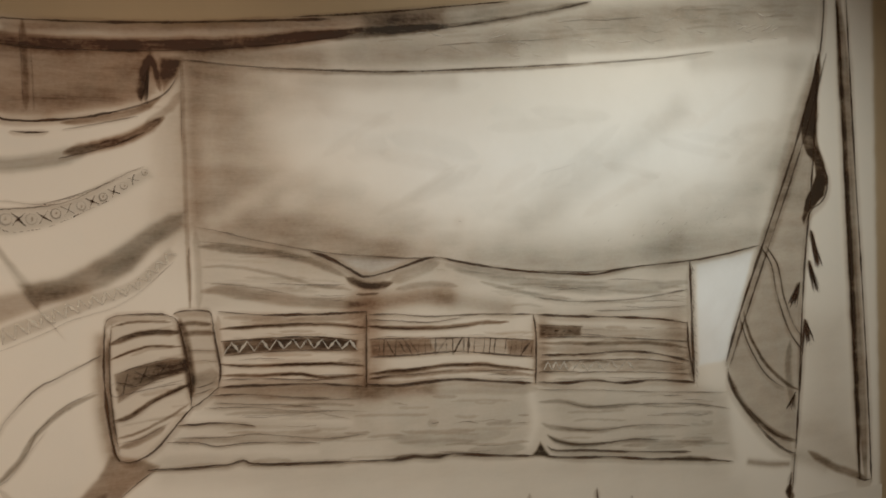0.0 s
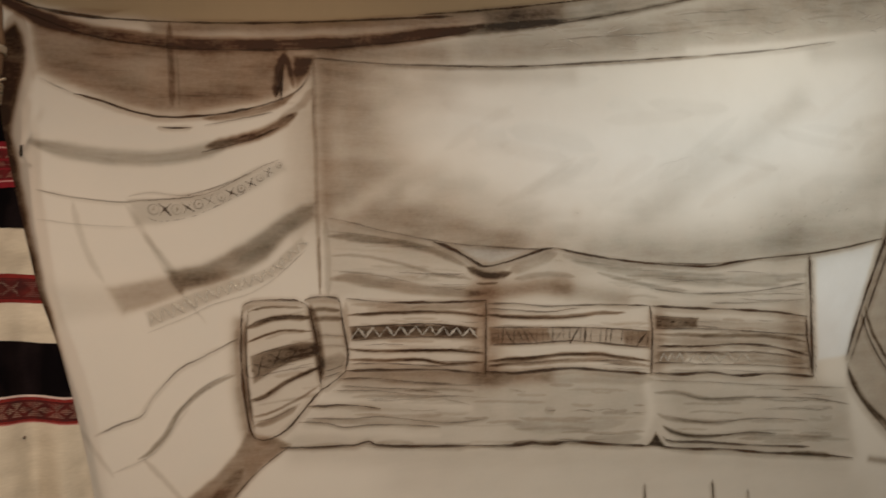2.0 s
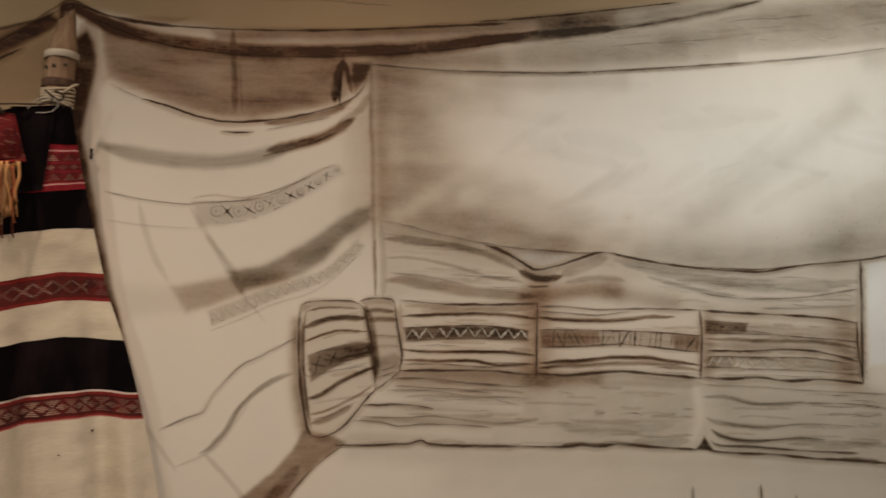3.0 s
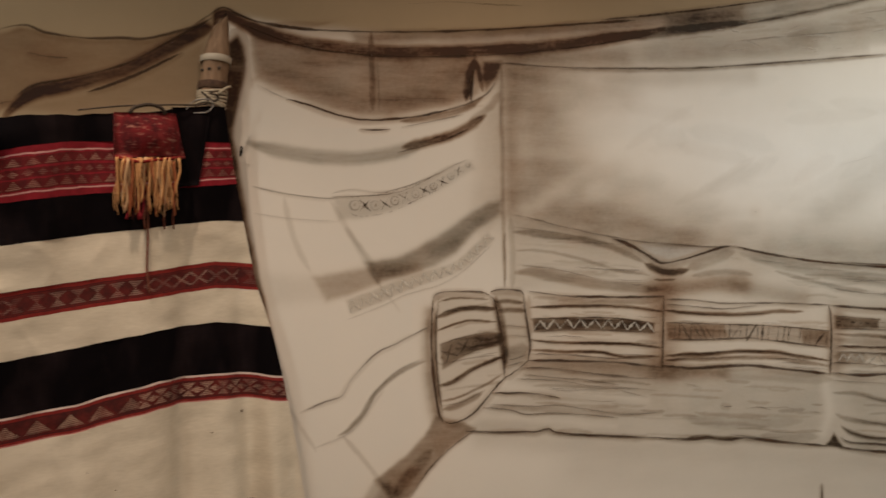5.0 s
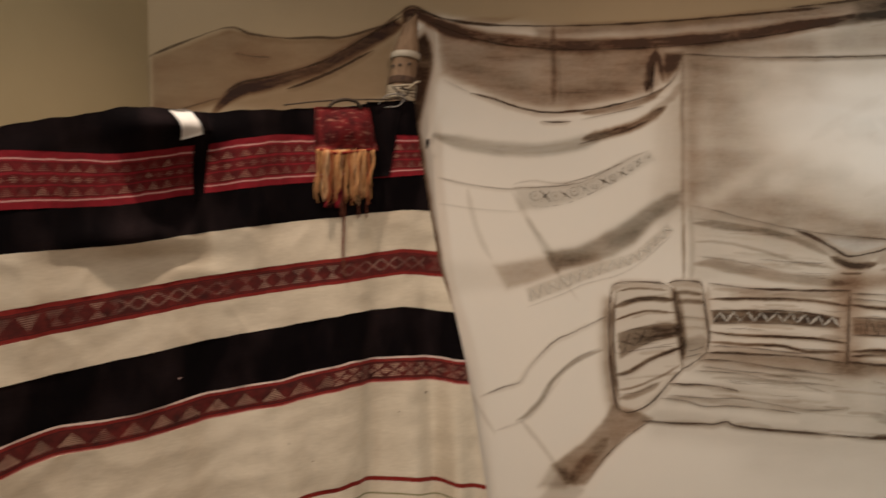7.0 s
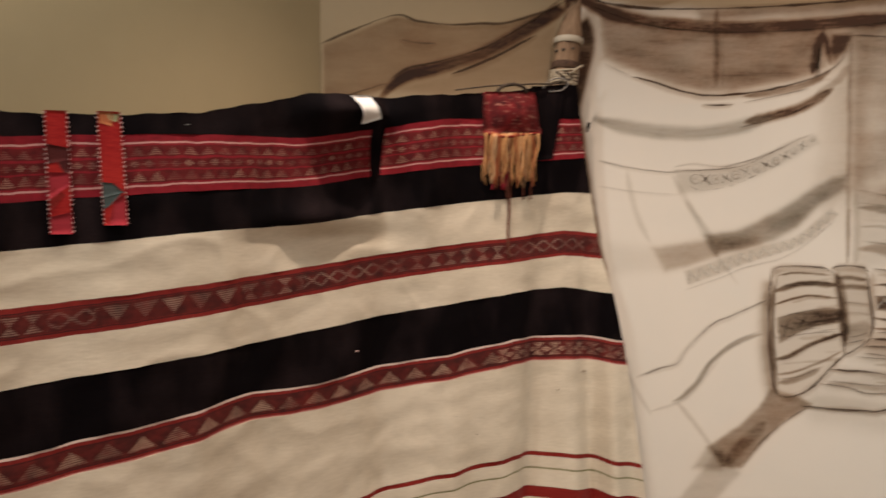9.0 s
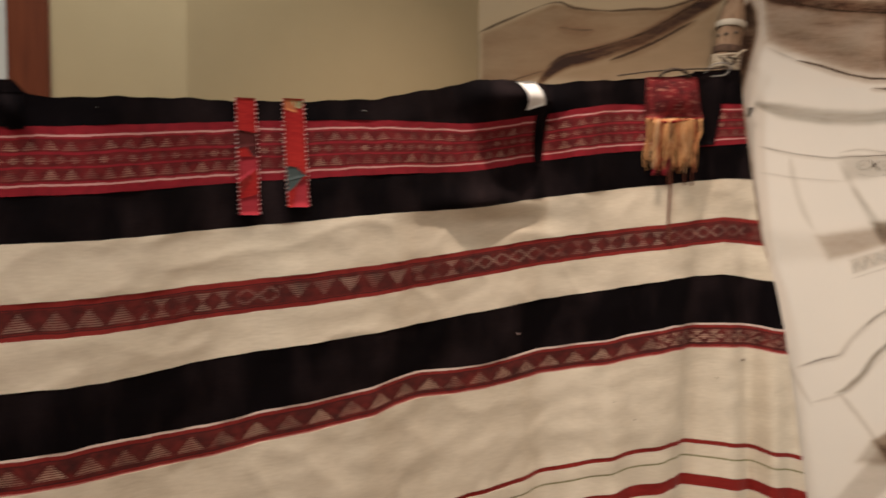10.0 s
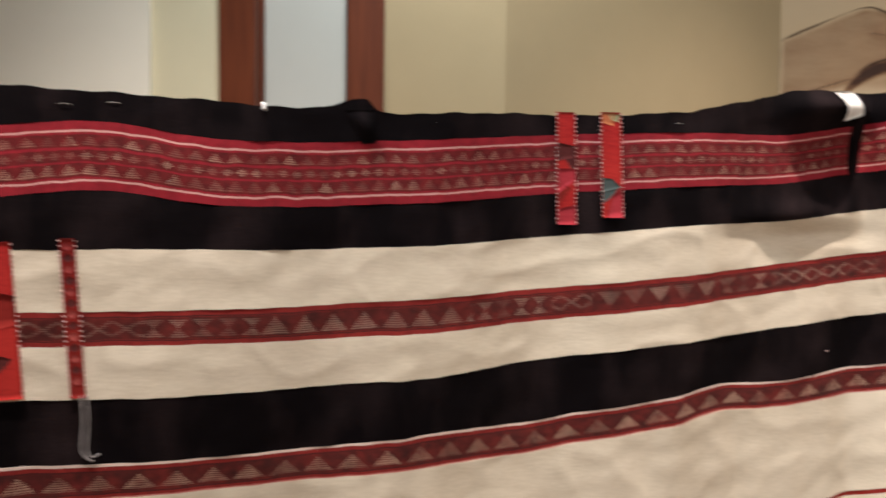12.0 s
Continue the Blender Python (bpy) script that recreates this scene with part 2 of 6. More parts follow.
def pouch_weave():
    n = Nodes("mottled pouch weave", 0.95)
    v = n.coords()
    c = n.mix(n.ramp(n.noise(v, 30, 4), 0.35, 0.65), (0.045, 0.006, 0.007), (0.17, 0.012, 0.014))
    c = n.mix(n.ramp(n.noise(v, 14, 3), 0.5, 0.68, 0.0, 0.8), c, (0.30, 0.045, 0.042))
    c = n.mix(n.ramp(n.noise(n.stretched(v, (0.45, 0.45, 2.4)), 75, 4), 0.57, 0.66, 0.0, 0.8), c, (0.32, 0.15, 0.11))
    n.bump(n.noise(v, 170, 4), 0.6, 0.004)
    return n.colour(c)


M_POUCH = pouch_weave()
M_WALL = wall_paint("beige wall paint", WALL_A, WALL_B)
M_MURAL_WALL = wall_paint("pinkish beige wall paint", MURAL_WALL_A, MURAL_WALL_B)
M_MURAL = mural_paint()
M_LINE = charcoal()
M_WHITE_LINE = white_stroke()
M_CREAM = plain_cloth("cream wool", (0.53, 0.466, 0.358), (0.635, 0.566, 0.447))
M_BLACK = black_cloth()
M_RED = plain_cloth("red wool", BRICK_A, BRICK_B)
M_OLIVE = plain_cloth("olive wool", (0.20, 0.19, 0.10), (0.26, 0.24, 0.13))
M_BAND_WIDE = woven_band("wide patterned band", "wide")
M_BAND_MIXED = woven_band("narrow patterned band", "mixed")
M_BAND_TRI = woven_band("triangle patterned band", "triangles")
M_WOOD = simple("weathered pale wood", (0.15, 0.088, 0.050), (0.36, 0.245, 0.155), 14, 0.75, (3, 3, 0.5), 0.5)
M_BARK = simple("dark bark patch", (0.05, 0.03, 0.02), (0.12, 0.07, 0.045), 60, 0.85)
M_TAPE = simple("white tape", (0.42, 0.37, 0.29), (0.50, 0.45, 0.36), 40, 0.5)
M_CORD = simple("pale cotton cord", (0.38, 0.31, 0.22), (0.48, 0.41, 0.30), 200, 0.9)
M_ROPE = simple("dark rope", (0.03, 0.022, 0.016), (0.07, 0.05, 0.035), 250, 0.9)
M_WIRE = simple("galvanised wire", (0.22, 0.20, 0.18), (0.30, 0.28, 0.25), 80, 0.35)
M_PAPER = simple("white paper tag", (0.74, 0.73, 0.70), (0.80, 0.79, 0.76), 20, 0.6, (1, 1, 1), 0.05)
M_FRAME = simple("brown stained wood", (0.075, 0.017, 0.006), (0.135, 0.034, 0.011), 9, 0.4, (4, 4, 0.4), 0.1)
M_PANE = painted("frosted white pane", (0.48, 0.475, 0.425), (0.53, 0.525, 0.47), 2.0, 0.18, 0.02)
M_LIGHTWALL = painted("pale wall paint", (0.60, 0.54, 0.36), (0.65, 0.59, 0.40))
M_GREYWALL = painted("pale grey wall paint", (0.76, 0.71, 0.585), (0.80, 0.75, 0.625))
M_CEIL = painted("ceiling paint", (0.70, 0.66, 0.58), (0.74, 0.70, 0.62))
M_FLOOR = simple("brown floor tile", (0.20, 0.15, 0.10), (0.28, 0.21, 0.15), 4, 0.45)

# ---- mesh helpers ----


def mesh_object(name, verts, faces, material, parent=None, label="", uvs=None, smooth=False):
    me = bpy.data.meshes.new(name)
    me.from_pydata([tuple(v) for v in verts], [], [tuple(f) for f in faces])
    if uvs is not None:
        layer = me.uv_layers.new(name="uv")
        flat = np.empty(len(me.loops), np.int32)
        me.loops.foreach_get("vertex_index", flat)
        layer.data.foreach_set("uv", np.asarray(uvs, np.float32)[flat].ravel())
    if smooth:
        me.polygons.foreach_set("use_smooth", [True] * len(me.polygons))
    me.materials.append(material)
    me.update()
    ob = new(name, me)
    if parent:
        ob.parent = parent
    if label:
        tagged(ob, label)
    return ob


def part(name, bm, material, parent, label="", smooth=False):
    me = bpy.data.meshes.new(name)
    bmesh.ops.recalc_face_normals(bm, faces=bm.faces)
    for f in bm.faces:
        f.smooth = smooth
    bm.to_mesh(me)
    bm.free()
    me.materials.append(material)
    ob = new(name, me)
    if parent:
        ob.parent = parent
    if label:
        tagged(ob, label)
    return ob


def thing(name, label, category, group="", kind=""):
    return tagged(new(name), label, category, group, kind)


def prism(points, z0, z1, bevel=0.0):
    """An upright block over a plan outline."""
    bm = bmesh.new()
    low = [bm.verts.new((x, y, z0)) for x, y in points]
    high = [bm.verts.new((x, y, z1)) for x, y in points]
    bm.faces.new(low), bm.faces.new(high)
    for i in range(len(points)):
        j = (i + 1) % len(points)
        bm.faces.new((low[i], low[j], high[j], high[i]))
    if bevel:
        bmesh.ops.bevel(bm, geom=bm.edges[:], offset=bevel, segments=2, affect="EDGES")
    return bm


def smooth_path(points, step):
    """Points spaced evenly along a rounded line through the given ones."""
    p = np.array(points, float)
    if len(p) == 2:
        dense = p[0] + (p[1] - p[0]) * np.linspace(0, 1, 20)[:, None]
    else:
        dense = []
        for i in range(len(p) - 1):
            a, b, c, d = p[max(i - 1, 0)], p[i], p[i + 1], p[min(i + 2, len(p) - 1)]
            for u in np.linspace(0, 1, 16, endpoint=False):
                dense.append(0.5 * (2 * b + (c - a) * u + (2 * a - 5 * b + 4 * c - d) * u * u + (3 * b - a - 3 * c + d) * u ** 3))
        dense = np.array(dense + [p[-1]])
    far = np.r_[0, np.cumsum(np.linalg.norm(np.diff(dense, axis=0), axis=1))]
    at = np.linspace(0, far[-1], max(2, int(far[-1] / step) + 1))
    return np.stack([np.interp(at, far, dense[:, k]) for k in range(p.shape[1])], 1)


def tube(points, radius, sides=8, step=0.01, wobble=0.0, taper=1.0):
    """A bmesh tube along a rounded line."""
    p = smooth_path(points, step)
    bm = bmesh.new()
    rings = []
    for i, q in enumerate(p):
        ahead = Vector(p[min(i + 1, len(p) - 1)] - p[max(i - 1, 0)]).normalized()
        side = ahead.orthogonal().normalized() if abs(ahead.z) > 0.9 else ahead.cross(Vector((0, 0, 1))).normalized()
        up = ahead.cross(side)
        r = radius * (1 + (taper - 1) * i / (len(p) - 1)) * (1 + wobble * noise.noise(Vector(q) * 60))
        rings.append([bm.verts.new(Vector(q) + (side * math.cos(a) + up * math.sin(a)) * r) for a in np.linspace(0, 2 * math.pi, sides, endpoint=False)])
    for a, b in zip(rings, rings[1:]):
        for k in range(sides):
            bm.faces.new((a[k], a[(k + 1) % sides], b[(k + 1) % sides], b[k]))
    bm.faces.new(rings[0]), bm.faces.new(rings[-1])
    return bm


# ---- room ----
LEDGE = (-1.56, 0.0)
CORNER = (-2.12, -0.74)
ALONG = Vector((-0.926, -0.377))


def on_door_wall(d, back=0.0):
    """A plan point d metres past the corner along the wall that holds the doorway."""
    away = Vector((-0.377, 0.926))
    q = Vector(CORNER) + ALONG * d + away * back
    return (q.x, q.y)


def wall(name, points, material=M_WALL, z0=0.0, z1=3.0, label="plain beige painted wall"):
    return tagged(part(name, prism(points, z0, z1), material, None), label, "wall", kind="structure")


wall("wall_north", [(-1.56, 0), (3.6, 0), (3.6, 0.2), (-1.66, 0.2)], M_MURAL_WALL, label="beige painted wall that carries a mural")
wall("wall_side", [LEDGE, CORNER, (-2.28, -0.62), (-1.66, 0.2)])
wall("wall_doorway", [CORNER, on_door_wall(0.2925), on_door_wall(0.2925, 0.18), (-2.28, -0.62)])
wall("wall_beyond", [on_door_wall(0.69), on_door_wall(0.862), on_door_wall(0.862, 0.18), on_door_wall(0.69, 0.18)], M_LIGHTWALL, label="pale yellow painted wall beside a doorway")
wall("wall_west", [on_door_wall(0.862, -0.02), on_door_wall(3.2, -0.02), on_door_wall(3.2, 0.18), on_door_wall(0.862, 0.18)], M_GREYWALL, label="pale grey painted wall")
wall("wall_east", [(3.6, -6), (3.8, -6), (3.8, 0.2), (3.6, 0.2)])
wall("wall_south", [(-5.4, -6.2), (3.8, -6.2), (3.8, -6), (-5.4, -6)])
wall("wall_far_west", [(-5.4, -6), (-5.2, -6), (-5.2, -1.6), (-5.4, -1.6)])
tagged(part("floor", prism([(-5.4, -6.2), (3.8, -6.2), (3.8, 0.6), (-5.4, 0.6)], -0.1, 0), M_FLOOR, None), "brown tiled floor", "floor", kind="structure")
tagged(part("ceiling", prism([(-5.4, -6.2), (3.8, -6.2), (3.8, 0.6), (-5.4, 0.6)], 3.0, 3.1), M_CEIL, None), "plain pale ceiling", "ceiling", kind="structure")

# doorway with two brown jambs and a pale pane between them
door = thing("door_1", "doorway with brown stained jambs round a frosted white pane", "door", kind="structure")
for d0, d1 in ((0.2925, 0.379), (0.603, 0.69)):
    part("jamb", prism([on_door_wall(d0, -0.025), on_door_wall(d1, -0.025), on_door_wall(d1, 0.16), on_door_wall(d0, 0.16)], 0, 2.6, 0.004), M_FRAME, door, "brown stained wooden jamb")
part("pane", prism([on_door_wall(0.379, 0.05), on_door_wall(0.603, 0.05), on_door_wall(0.603, 0.07), on_door_wall(0.379, 0.07)], 0, 2.6), M_PANE, door, "glossy frosted white pane")
part("lintel", prism([on_door_wall(0.2925, -0.02), on_door_wall(0.69, -0.02), on_door_wall(0.69, 0.16), on_door_wall(0.2925, 0.16)], 2.6, 3.0), M_FRAME, door)
for d0, d1 in ((0.379, 0.388), (0.594, 0.603)):
    part("stop", prism([on_door_wall(d0, 0.02), on_door_wall(d1, 0.02), on_door_wall(d1, 0.048), on_door_wall(d0, 0.048)], 0, 2.6, 0.002), M_FRAME, door)

# ---- the mural: a tent drawn in charcoal and brown washes ----
X0, X1, Z0, Z1, STEP = -1.55, 2.62, 0.50, 2.48, 0.0034
GX, GZ = np.meshgrid(np.arange(X0, X1, STEP), np.arange(Z0, Z1, STEP))
TONE, COVER, LIGHT, HUE = (np.zeros(GX.shape) for _ in range(4))
INK = {}
rng = np.random.default_rng(7)
stroke_count = [0]


def soft_noise(cell, seed):
    """A smooth random field over the painted grid, with bumps of about that many metres."""
    made = np.random.default_rng(seed)
    h, w = int((Z1 - Z0) / cell) + 4, int((X1 - X0) / cell) + 4
    field = made.uniform(-1, 1, (h, w))
    fx, fz = (GX - X0) / cell, (GZ - Z0) / cell
    i, j = fx.astype(int), fz.astype(int)
    u, v = fx - i, fz - j
    u, v = u * u * (3 - 2 * u), v * v * (3 - 2 * v)
    return (field[j, i] * (1 - u) + field[j, i + 1] * u) * (1 - v) + (field[j + 1, i] * (1 - u) + field[j + 1, i + 1] * u) * v


# brush strokes waver: the painting is laid out on a slightly shaken sheet
WX = GX + 0.0022 * soft_noise(0.05, 1) + 0.0009 * soft_noise(0.014, 2)
WZ = GZ + 0.0022 * soft_noise(0.06, 3) + 0.0009 * soft_noise(0.014, 4)
LOAD = 1 + 0.09 * soft_noise(0.13, 5) + 0.05 * soft_noise(0.05, 6)


def window(p, reach):
    """The part of the painted grid round some points."""
    p = np.array(p)
    i0, i1 = [int(np.clip((v - X0) / STEP, 0, GX.shape[1])) for v in (p[:, 0].min() - reach, p[:, 0].max() + reach)]
    j0, j1 = [int(np.clip((v - Z0) / STEP, 0, GX.shape[0])) for v in (p[:, 1].min() - reach, p[:, 1].max() + reach)]
    return slice(j0, j1), slice(i0, i1)


def lay(where, amount, warm):
    """Put a wash on the sheet: brown where warm is 1, grey olive where it is 0."""
    amount = np.clip(amount * LOAD[where], 0, 0.97)
    HUE[where] = (HUE[where] * TONE[where] + warm * amount) / (TONE[where] + amount + 1e-6)
    TONE[where] = 1 - (1 - TONE[where]) * (1 - amount)


def lift(width, strength, points):
    """Wipe a soft streak of wash off again."""
    p = smooth_path(points, 0.006)
    where = window(p, width * 1.9)
    near = np.min([np.hypot(WX[where] - x, WZ[where] - z) for x, z in p], axis=0)
    TONE[where] *= 1 - strength * np.exp(-((near / (0.7 * width)) ** 2))


def wash(name, width, strength, points, warm=0.6):
    """A soft brush stroke."""
    p = smooth_path(points, 0.02)
    where = window(p, width * 1.9)
    gx, gz = WX[where], WZ[where]
    near, along = np.full(gx.shape, 9.0), np.zeros(gx.shape)
    for k in range(len(p) - 1):
        a, d = p[k], p[k + 1] - p[k]
        u = np.clip(((gx - a[0]) * d[0] + (gz - a[1]) * d[1]) / max(d @ d, 1e-9), 0, 1)
        r = np.hypot(gx - a[0] - u * d[0], gz - a[1] - u * d[1])
        along = np.where(r < near, (k + u) / (len(p) - 1), along)
        near = np.minimum(near, r)
    end = np.minimum(along, 1 - along)
    broad = "shade" in name or width > 0.09
    taper = 1.0 if broad else np.clip(0.35 + end / 0.22, 0.35, 1)
    bristle = 1.0 if broad else 1 + 0.07 * np.sin(near / width * 19 + 3 * np.sin(along * 7)) * np.sin(along * 11 + 1)
    lay(where, strength * bristle * (1.0 if broad else np.clip(0.6 + end / 0.1, 0.6, 1)) * np.exp(-((near / ((0.75 if broad else 0.55) * width * taper)) ** (2 if broad else 4))), warm)


def outline_distance(p, gx, gz):
    """The signed distance to a closed outline, below 0 within it."""
    near, inside = np.full(gx.shape, 9.0), np.zeros(gx.shape, bool)
    for a, b in zip(p, np.roll(p, -1, 0)):
        d = b - a
        u = np.clip(((gx - a[0]) * d[0] + (gz - a[1]) * d[1]) / max(d @ d, 1e-9), 0, 1)
        near = np.minimum(near, np.hypot(gx - a[0] - u * d[0], gz - a[1] - u * d[1]))
        cross = ((a[1] > gz) != (b[1] > gz)) & (gx < (b[0] - a[0]) * (gz - a[1]) / (b[1] - a[1] + 1e-12) + a[0])
        inside ^= cross
    return np.where(inside, -near, near)


def spread(grid, soft, points):
    p = np.array(points)
    where = window(p, soft * 2)
    return where, 1 / (1 + np.exp(np.clip(outline_distance(p, WX[where], WZ[where]) / (soft * 0.4), -30, 30)))


def fill(name, soft, strength, points, warm=0.6):
    """A washed area with a soft rim."""
    where, f = spread(TONE, soft, points)
    lay(where, strength * f, warm)


def line(name, width, strength, points, key=0, warm=0.6):
    """A charcoal line, thinner towards its ends and uneven along its length, with a smudge beside it."""
    if key == 0:
        wash(name, width * 3.4, strength * 0.30, [(x, z - width * 0.7) for x, z in points], warm)
    p = smooth_path(points, 0.007)
    n = len(p)
    p = p + rng.normal(0, 0.0005, p.shape)
    ahead = np.gradient(p, axis=0)
    ahead /= np.linalg.norm(ahead, axis=1)[:, None] + 1e-9
    side = np.stack([-ahead[:, 1], ahead[:, 0]], 1)
    u = np.linspace(0, 1, n)
    waver = np.interp(u, np.linspace(0, 1, max(3, n // 6)), rng.uniform(0.3, 1.2, max(3, n // 6)))
    w = width * (0.85 if key else 0.55) * waver * np.clip(np.minimum(u, 1 - u) * n / 4, 0.3, 1)
    stroke_count[0] += 1
    y = -0.0016 - 0.000004 * stroke_count[0]
    verts, faces, ink = INK.setdefault((name, key or stroke_count[0]), ([], [], []))
    for i in range(n):
        base = len(verts)
        for k, f in ((-1, 0.0), (-0.45, 1.0), (0.45, 1.0), (1, 0.0)):
            q = p[i] + side[i] * w[i] * k * 1.25
            verts.append((q[0], y, q[1]))
            ink.append(strength * f * (0.5 + 0.5 * min(1.0, waver[i])))
        if i:
            for k in range(3):
                faces.append((base - 4 + k, base + k, base + k + 1, base - 3 + k))


def along(points, count):
    """Places spread evenly along a rounded line, with the way across it at each."""
    p = smooth_path(points, 0.004)
    p = p[np.linspace(0, len(p) - 1, count).astype(int)]
    ahead = np.gradient(p, axis=0)
    ahead /= np.linalg.norm(ahead, axis=1)[:, None] + 1e-9
    return p, ahead, np.stack([-ahead[:, 1], ahead[:, 0]], 1)


def zigzag(name, width, strength, points, count, first, last, ground):
    """A pale zigzag painted on a darker band that narrows from first to last."""
    p, ahead, side = along(points, 2 * count + 1)
    reach = np.linspace(first, last, len(p))[:, None]
    if ground:
        fill(name, last * 0.4, ground, list(p + side * reach) + list((p - side * reach)[::-1]), 0.3)
    q = p + side * reach * np.where(np.arange(len(p)) % 2, 0.85, -0.85)[:, None]
    for c, d in zip(q, q[1:]):
        line(name, width * rng.uniform(0.85, 1.25), strength * rng.uniform(0.7, 1), [c, (c + d) / 2, d], -3)


def motifs(name, width, strength, points, count, first, last):
    """A row of crosses and dotted rings that grows smaller along its band."""
    p, ahead, side = along(points, count)
    for i, (c, f, s, r) in enumerate(zip(p, ahead, side, np.linspace(first, last, count))):
        ink = strength * rng.uniform(0.6, 1)
        if i % 2:
            for k in (-1, 1):
                h = f * r * 0.8 + s * k * r * 0.85
                line(name, width, ink, [c - h, c + rng.normal(0, 0.001, 2), c + h], -2)
        else:
            ring = [c + (f * math.cos(a) + s * math.sin(a)) * r * 0.72 for a in np.linspace(0.8, 7.4, 12)]
            line(name, width * 0.6, ink * 0.5, ring, -2)
            wash(name, r * 0.55, ink, [c, c + f * r * 0.1], 0.4)


def dots(name, width, strength, points, count):
    p, ahead, side = along(points, count)
    for c, f in zip(p, ahead):
        if rng.random() < 0.85:
            h = f * width * rng.uniform(0.4, 0.9)
            line(name, width * rng.uniform(0.6, 1), strength * rng.uniform(0.5, 1), [c - h, c + h], -2)


def bars(name, width, strength, points, count):
    """Uneven upright bars and slanting strokes across a band."""
    p, ahead, side = along(points, count)
    for c, f, s in zip(p, ahead, side):
        kind = rng.random()
        if kind > 0.85:
            continue
        h = s * 0.026 * rng.uniform(0.8, 1) + (f * rng.choice((-1, 1)) * 0.016 if kind < 0.25 else 0)
        line(name, width * rng.uniform(0.5, 1.3), strength * rng.uniform(0.4, 1), [c - h, c + rng.normal(0, 0.001, 2), c + h], -2)


def fringe(name, width, strength, points, count, reach):
    """Short threads that hang slanting from a cloth's edge."""
    p, ahead, side = along(points, count)
    for c in p:
        tip = c + np.array((reach * rng.uniform(0.3, 1), -reach * rng.uniform(0.6, 1.6)))
        line(name, width * rng.uniform(0.6, 1.2), strength * rng.uniform(0.5, 1), [c, (c + tip) / 2, tip], -2)


def tuft(name, width, strength, points, count, reach):
    """A painted tassel: a fan of strokes from its knot."""
    a, b = np.array(points[0]), np.array(points[1])
    for i in range(count):
        tip = b + np.array((rng.uniform(-1, 1) * reach, rng.uniform(-0.6, 0.6) * reach))
        line(name, width, strength * rng.uniform(0.6, 1), [a, (a + tip) / 2 + rng.normal(0, 0.002, 2), tip], -2)


brush = np.random.default_rng(23)


def brushwork(name, x0, x1, low, high, slope, count, strength, warm):
    """Fine dry-brush streaks and thin charcoal hairs over a strip of the painting."""
    for k in range(count):
        x = brush.uniform(x0, x1 - 0.03)
        end = min(x + brush.uniform(0.05, 0.26), x1)
        z = brush.uniform(low, high) + slope * (x - x0)
        bend = brush.uniform(-0.006, 0.006)
        points = [(x, z), ((x + end) / 2, z + slope * (end - x) / 2 + bend), (end, z + slope * (end - x))]
        if k % 4:
            wash(name, brush.uniform(0.004, 0.011), strength * brush.uniform(0.4, 1), points, warm + brush.uniform(-0.2, 0.2))
        else:
            line(name, brush.uniform(0.0014, 0.0028), strength * brush.uniform(0.9, 1.7), points, -2)


def dabs(x0, x1, low, high, count):
    """Broad soft marks of a nearly dry brush, some darker and some wiped paler."""
    for k in range(count):
        x, z, reach, rise = brush.uniform(x0, x1), brush.uniform(low, high), brush.uniform(0.05, 0.16), brush.uniform(-0.2, 0.7)
        points = [(x - reach, z - reach * rise), (x, z + brush.uniform(-0.01, 0.01)), (x + reach, z + reach * rise)]
        if k % 3:
            wash("panel", brush.uniform(0.02, 0.06), brush.uniform(0.02, 0.06), points, brush.uniform(0.0, 0.5))
        else:
            lift(brush.uniform(0.02, 0.05), brush.uniform(0.1, 0.3), points)


# white ground of the painting, the side of the tent behind the rug, and the brightest patches
for soft, level, points in (
        (0.012, 1.0, [(-0.84, 2.06), (-0.64, 2.03), (-0.33, 2.018), (-0.02, 2.03), (0.42, 2.09), (0.90, 2.17), (1.4, 2.25), (2.41, 2.34), (2.47, 0.1), (-0.62, 0.1), (-0.75, 1.2), (-0.86, 1.8)]),
        (0.012, 0.04, [(-1.553, 1.93), (-1.342, 2.013), (-1.18, 1.986), (-1.02, 1.991), (-0.885, 2.04), (-0.80, 2.0), (-0.80, 1.5), (-1.553, 1.5)])):
    where, f = spread(COVER, soft, points)
    COVER[where] = np.maximum(COVER[where], level * f)
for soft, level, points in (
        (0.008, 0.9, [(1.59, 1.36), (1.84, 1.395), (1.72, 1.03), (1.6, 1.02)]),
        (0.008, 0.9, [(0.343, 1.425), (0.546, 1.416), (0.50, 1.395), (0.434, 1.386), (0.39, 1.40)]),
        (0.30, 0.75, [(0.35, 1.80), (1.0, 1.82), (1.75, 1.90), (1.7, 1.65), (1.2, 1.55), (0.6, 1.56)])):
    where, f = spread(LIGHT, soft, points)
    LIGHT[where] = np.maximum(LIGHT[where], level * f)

fill("tent_back", 0.0096, 0.51, [(-1.558, 1.935), (-1.342, 2.013), (-1.18, 1.986), (-1.02, 1.991), (-0.885, 2.037), (-0.861, 2.021), (-0.987, 1.927), (-1.212, 1.857), (-1.358, 1.81), (-1.44, 1.78), (-1.558, 1.774)], 1.00)
fill("tent_back", 0.016, 0.39, [(-1.358, 1.802), (-1.212, 1.852), (-0.987, 1.924), (-0.884, 1.99), (-0.883, 1.831), (-1.019, 1.8), (-1.18, 1.782)], 1.00)
wash("tent_back", 0.0213, 0.35, [(-0.728, 2.03), (-0.609, 2.04), (-0.487, 2.075), (-0.393, 2.118)], 1.00)
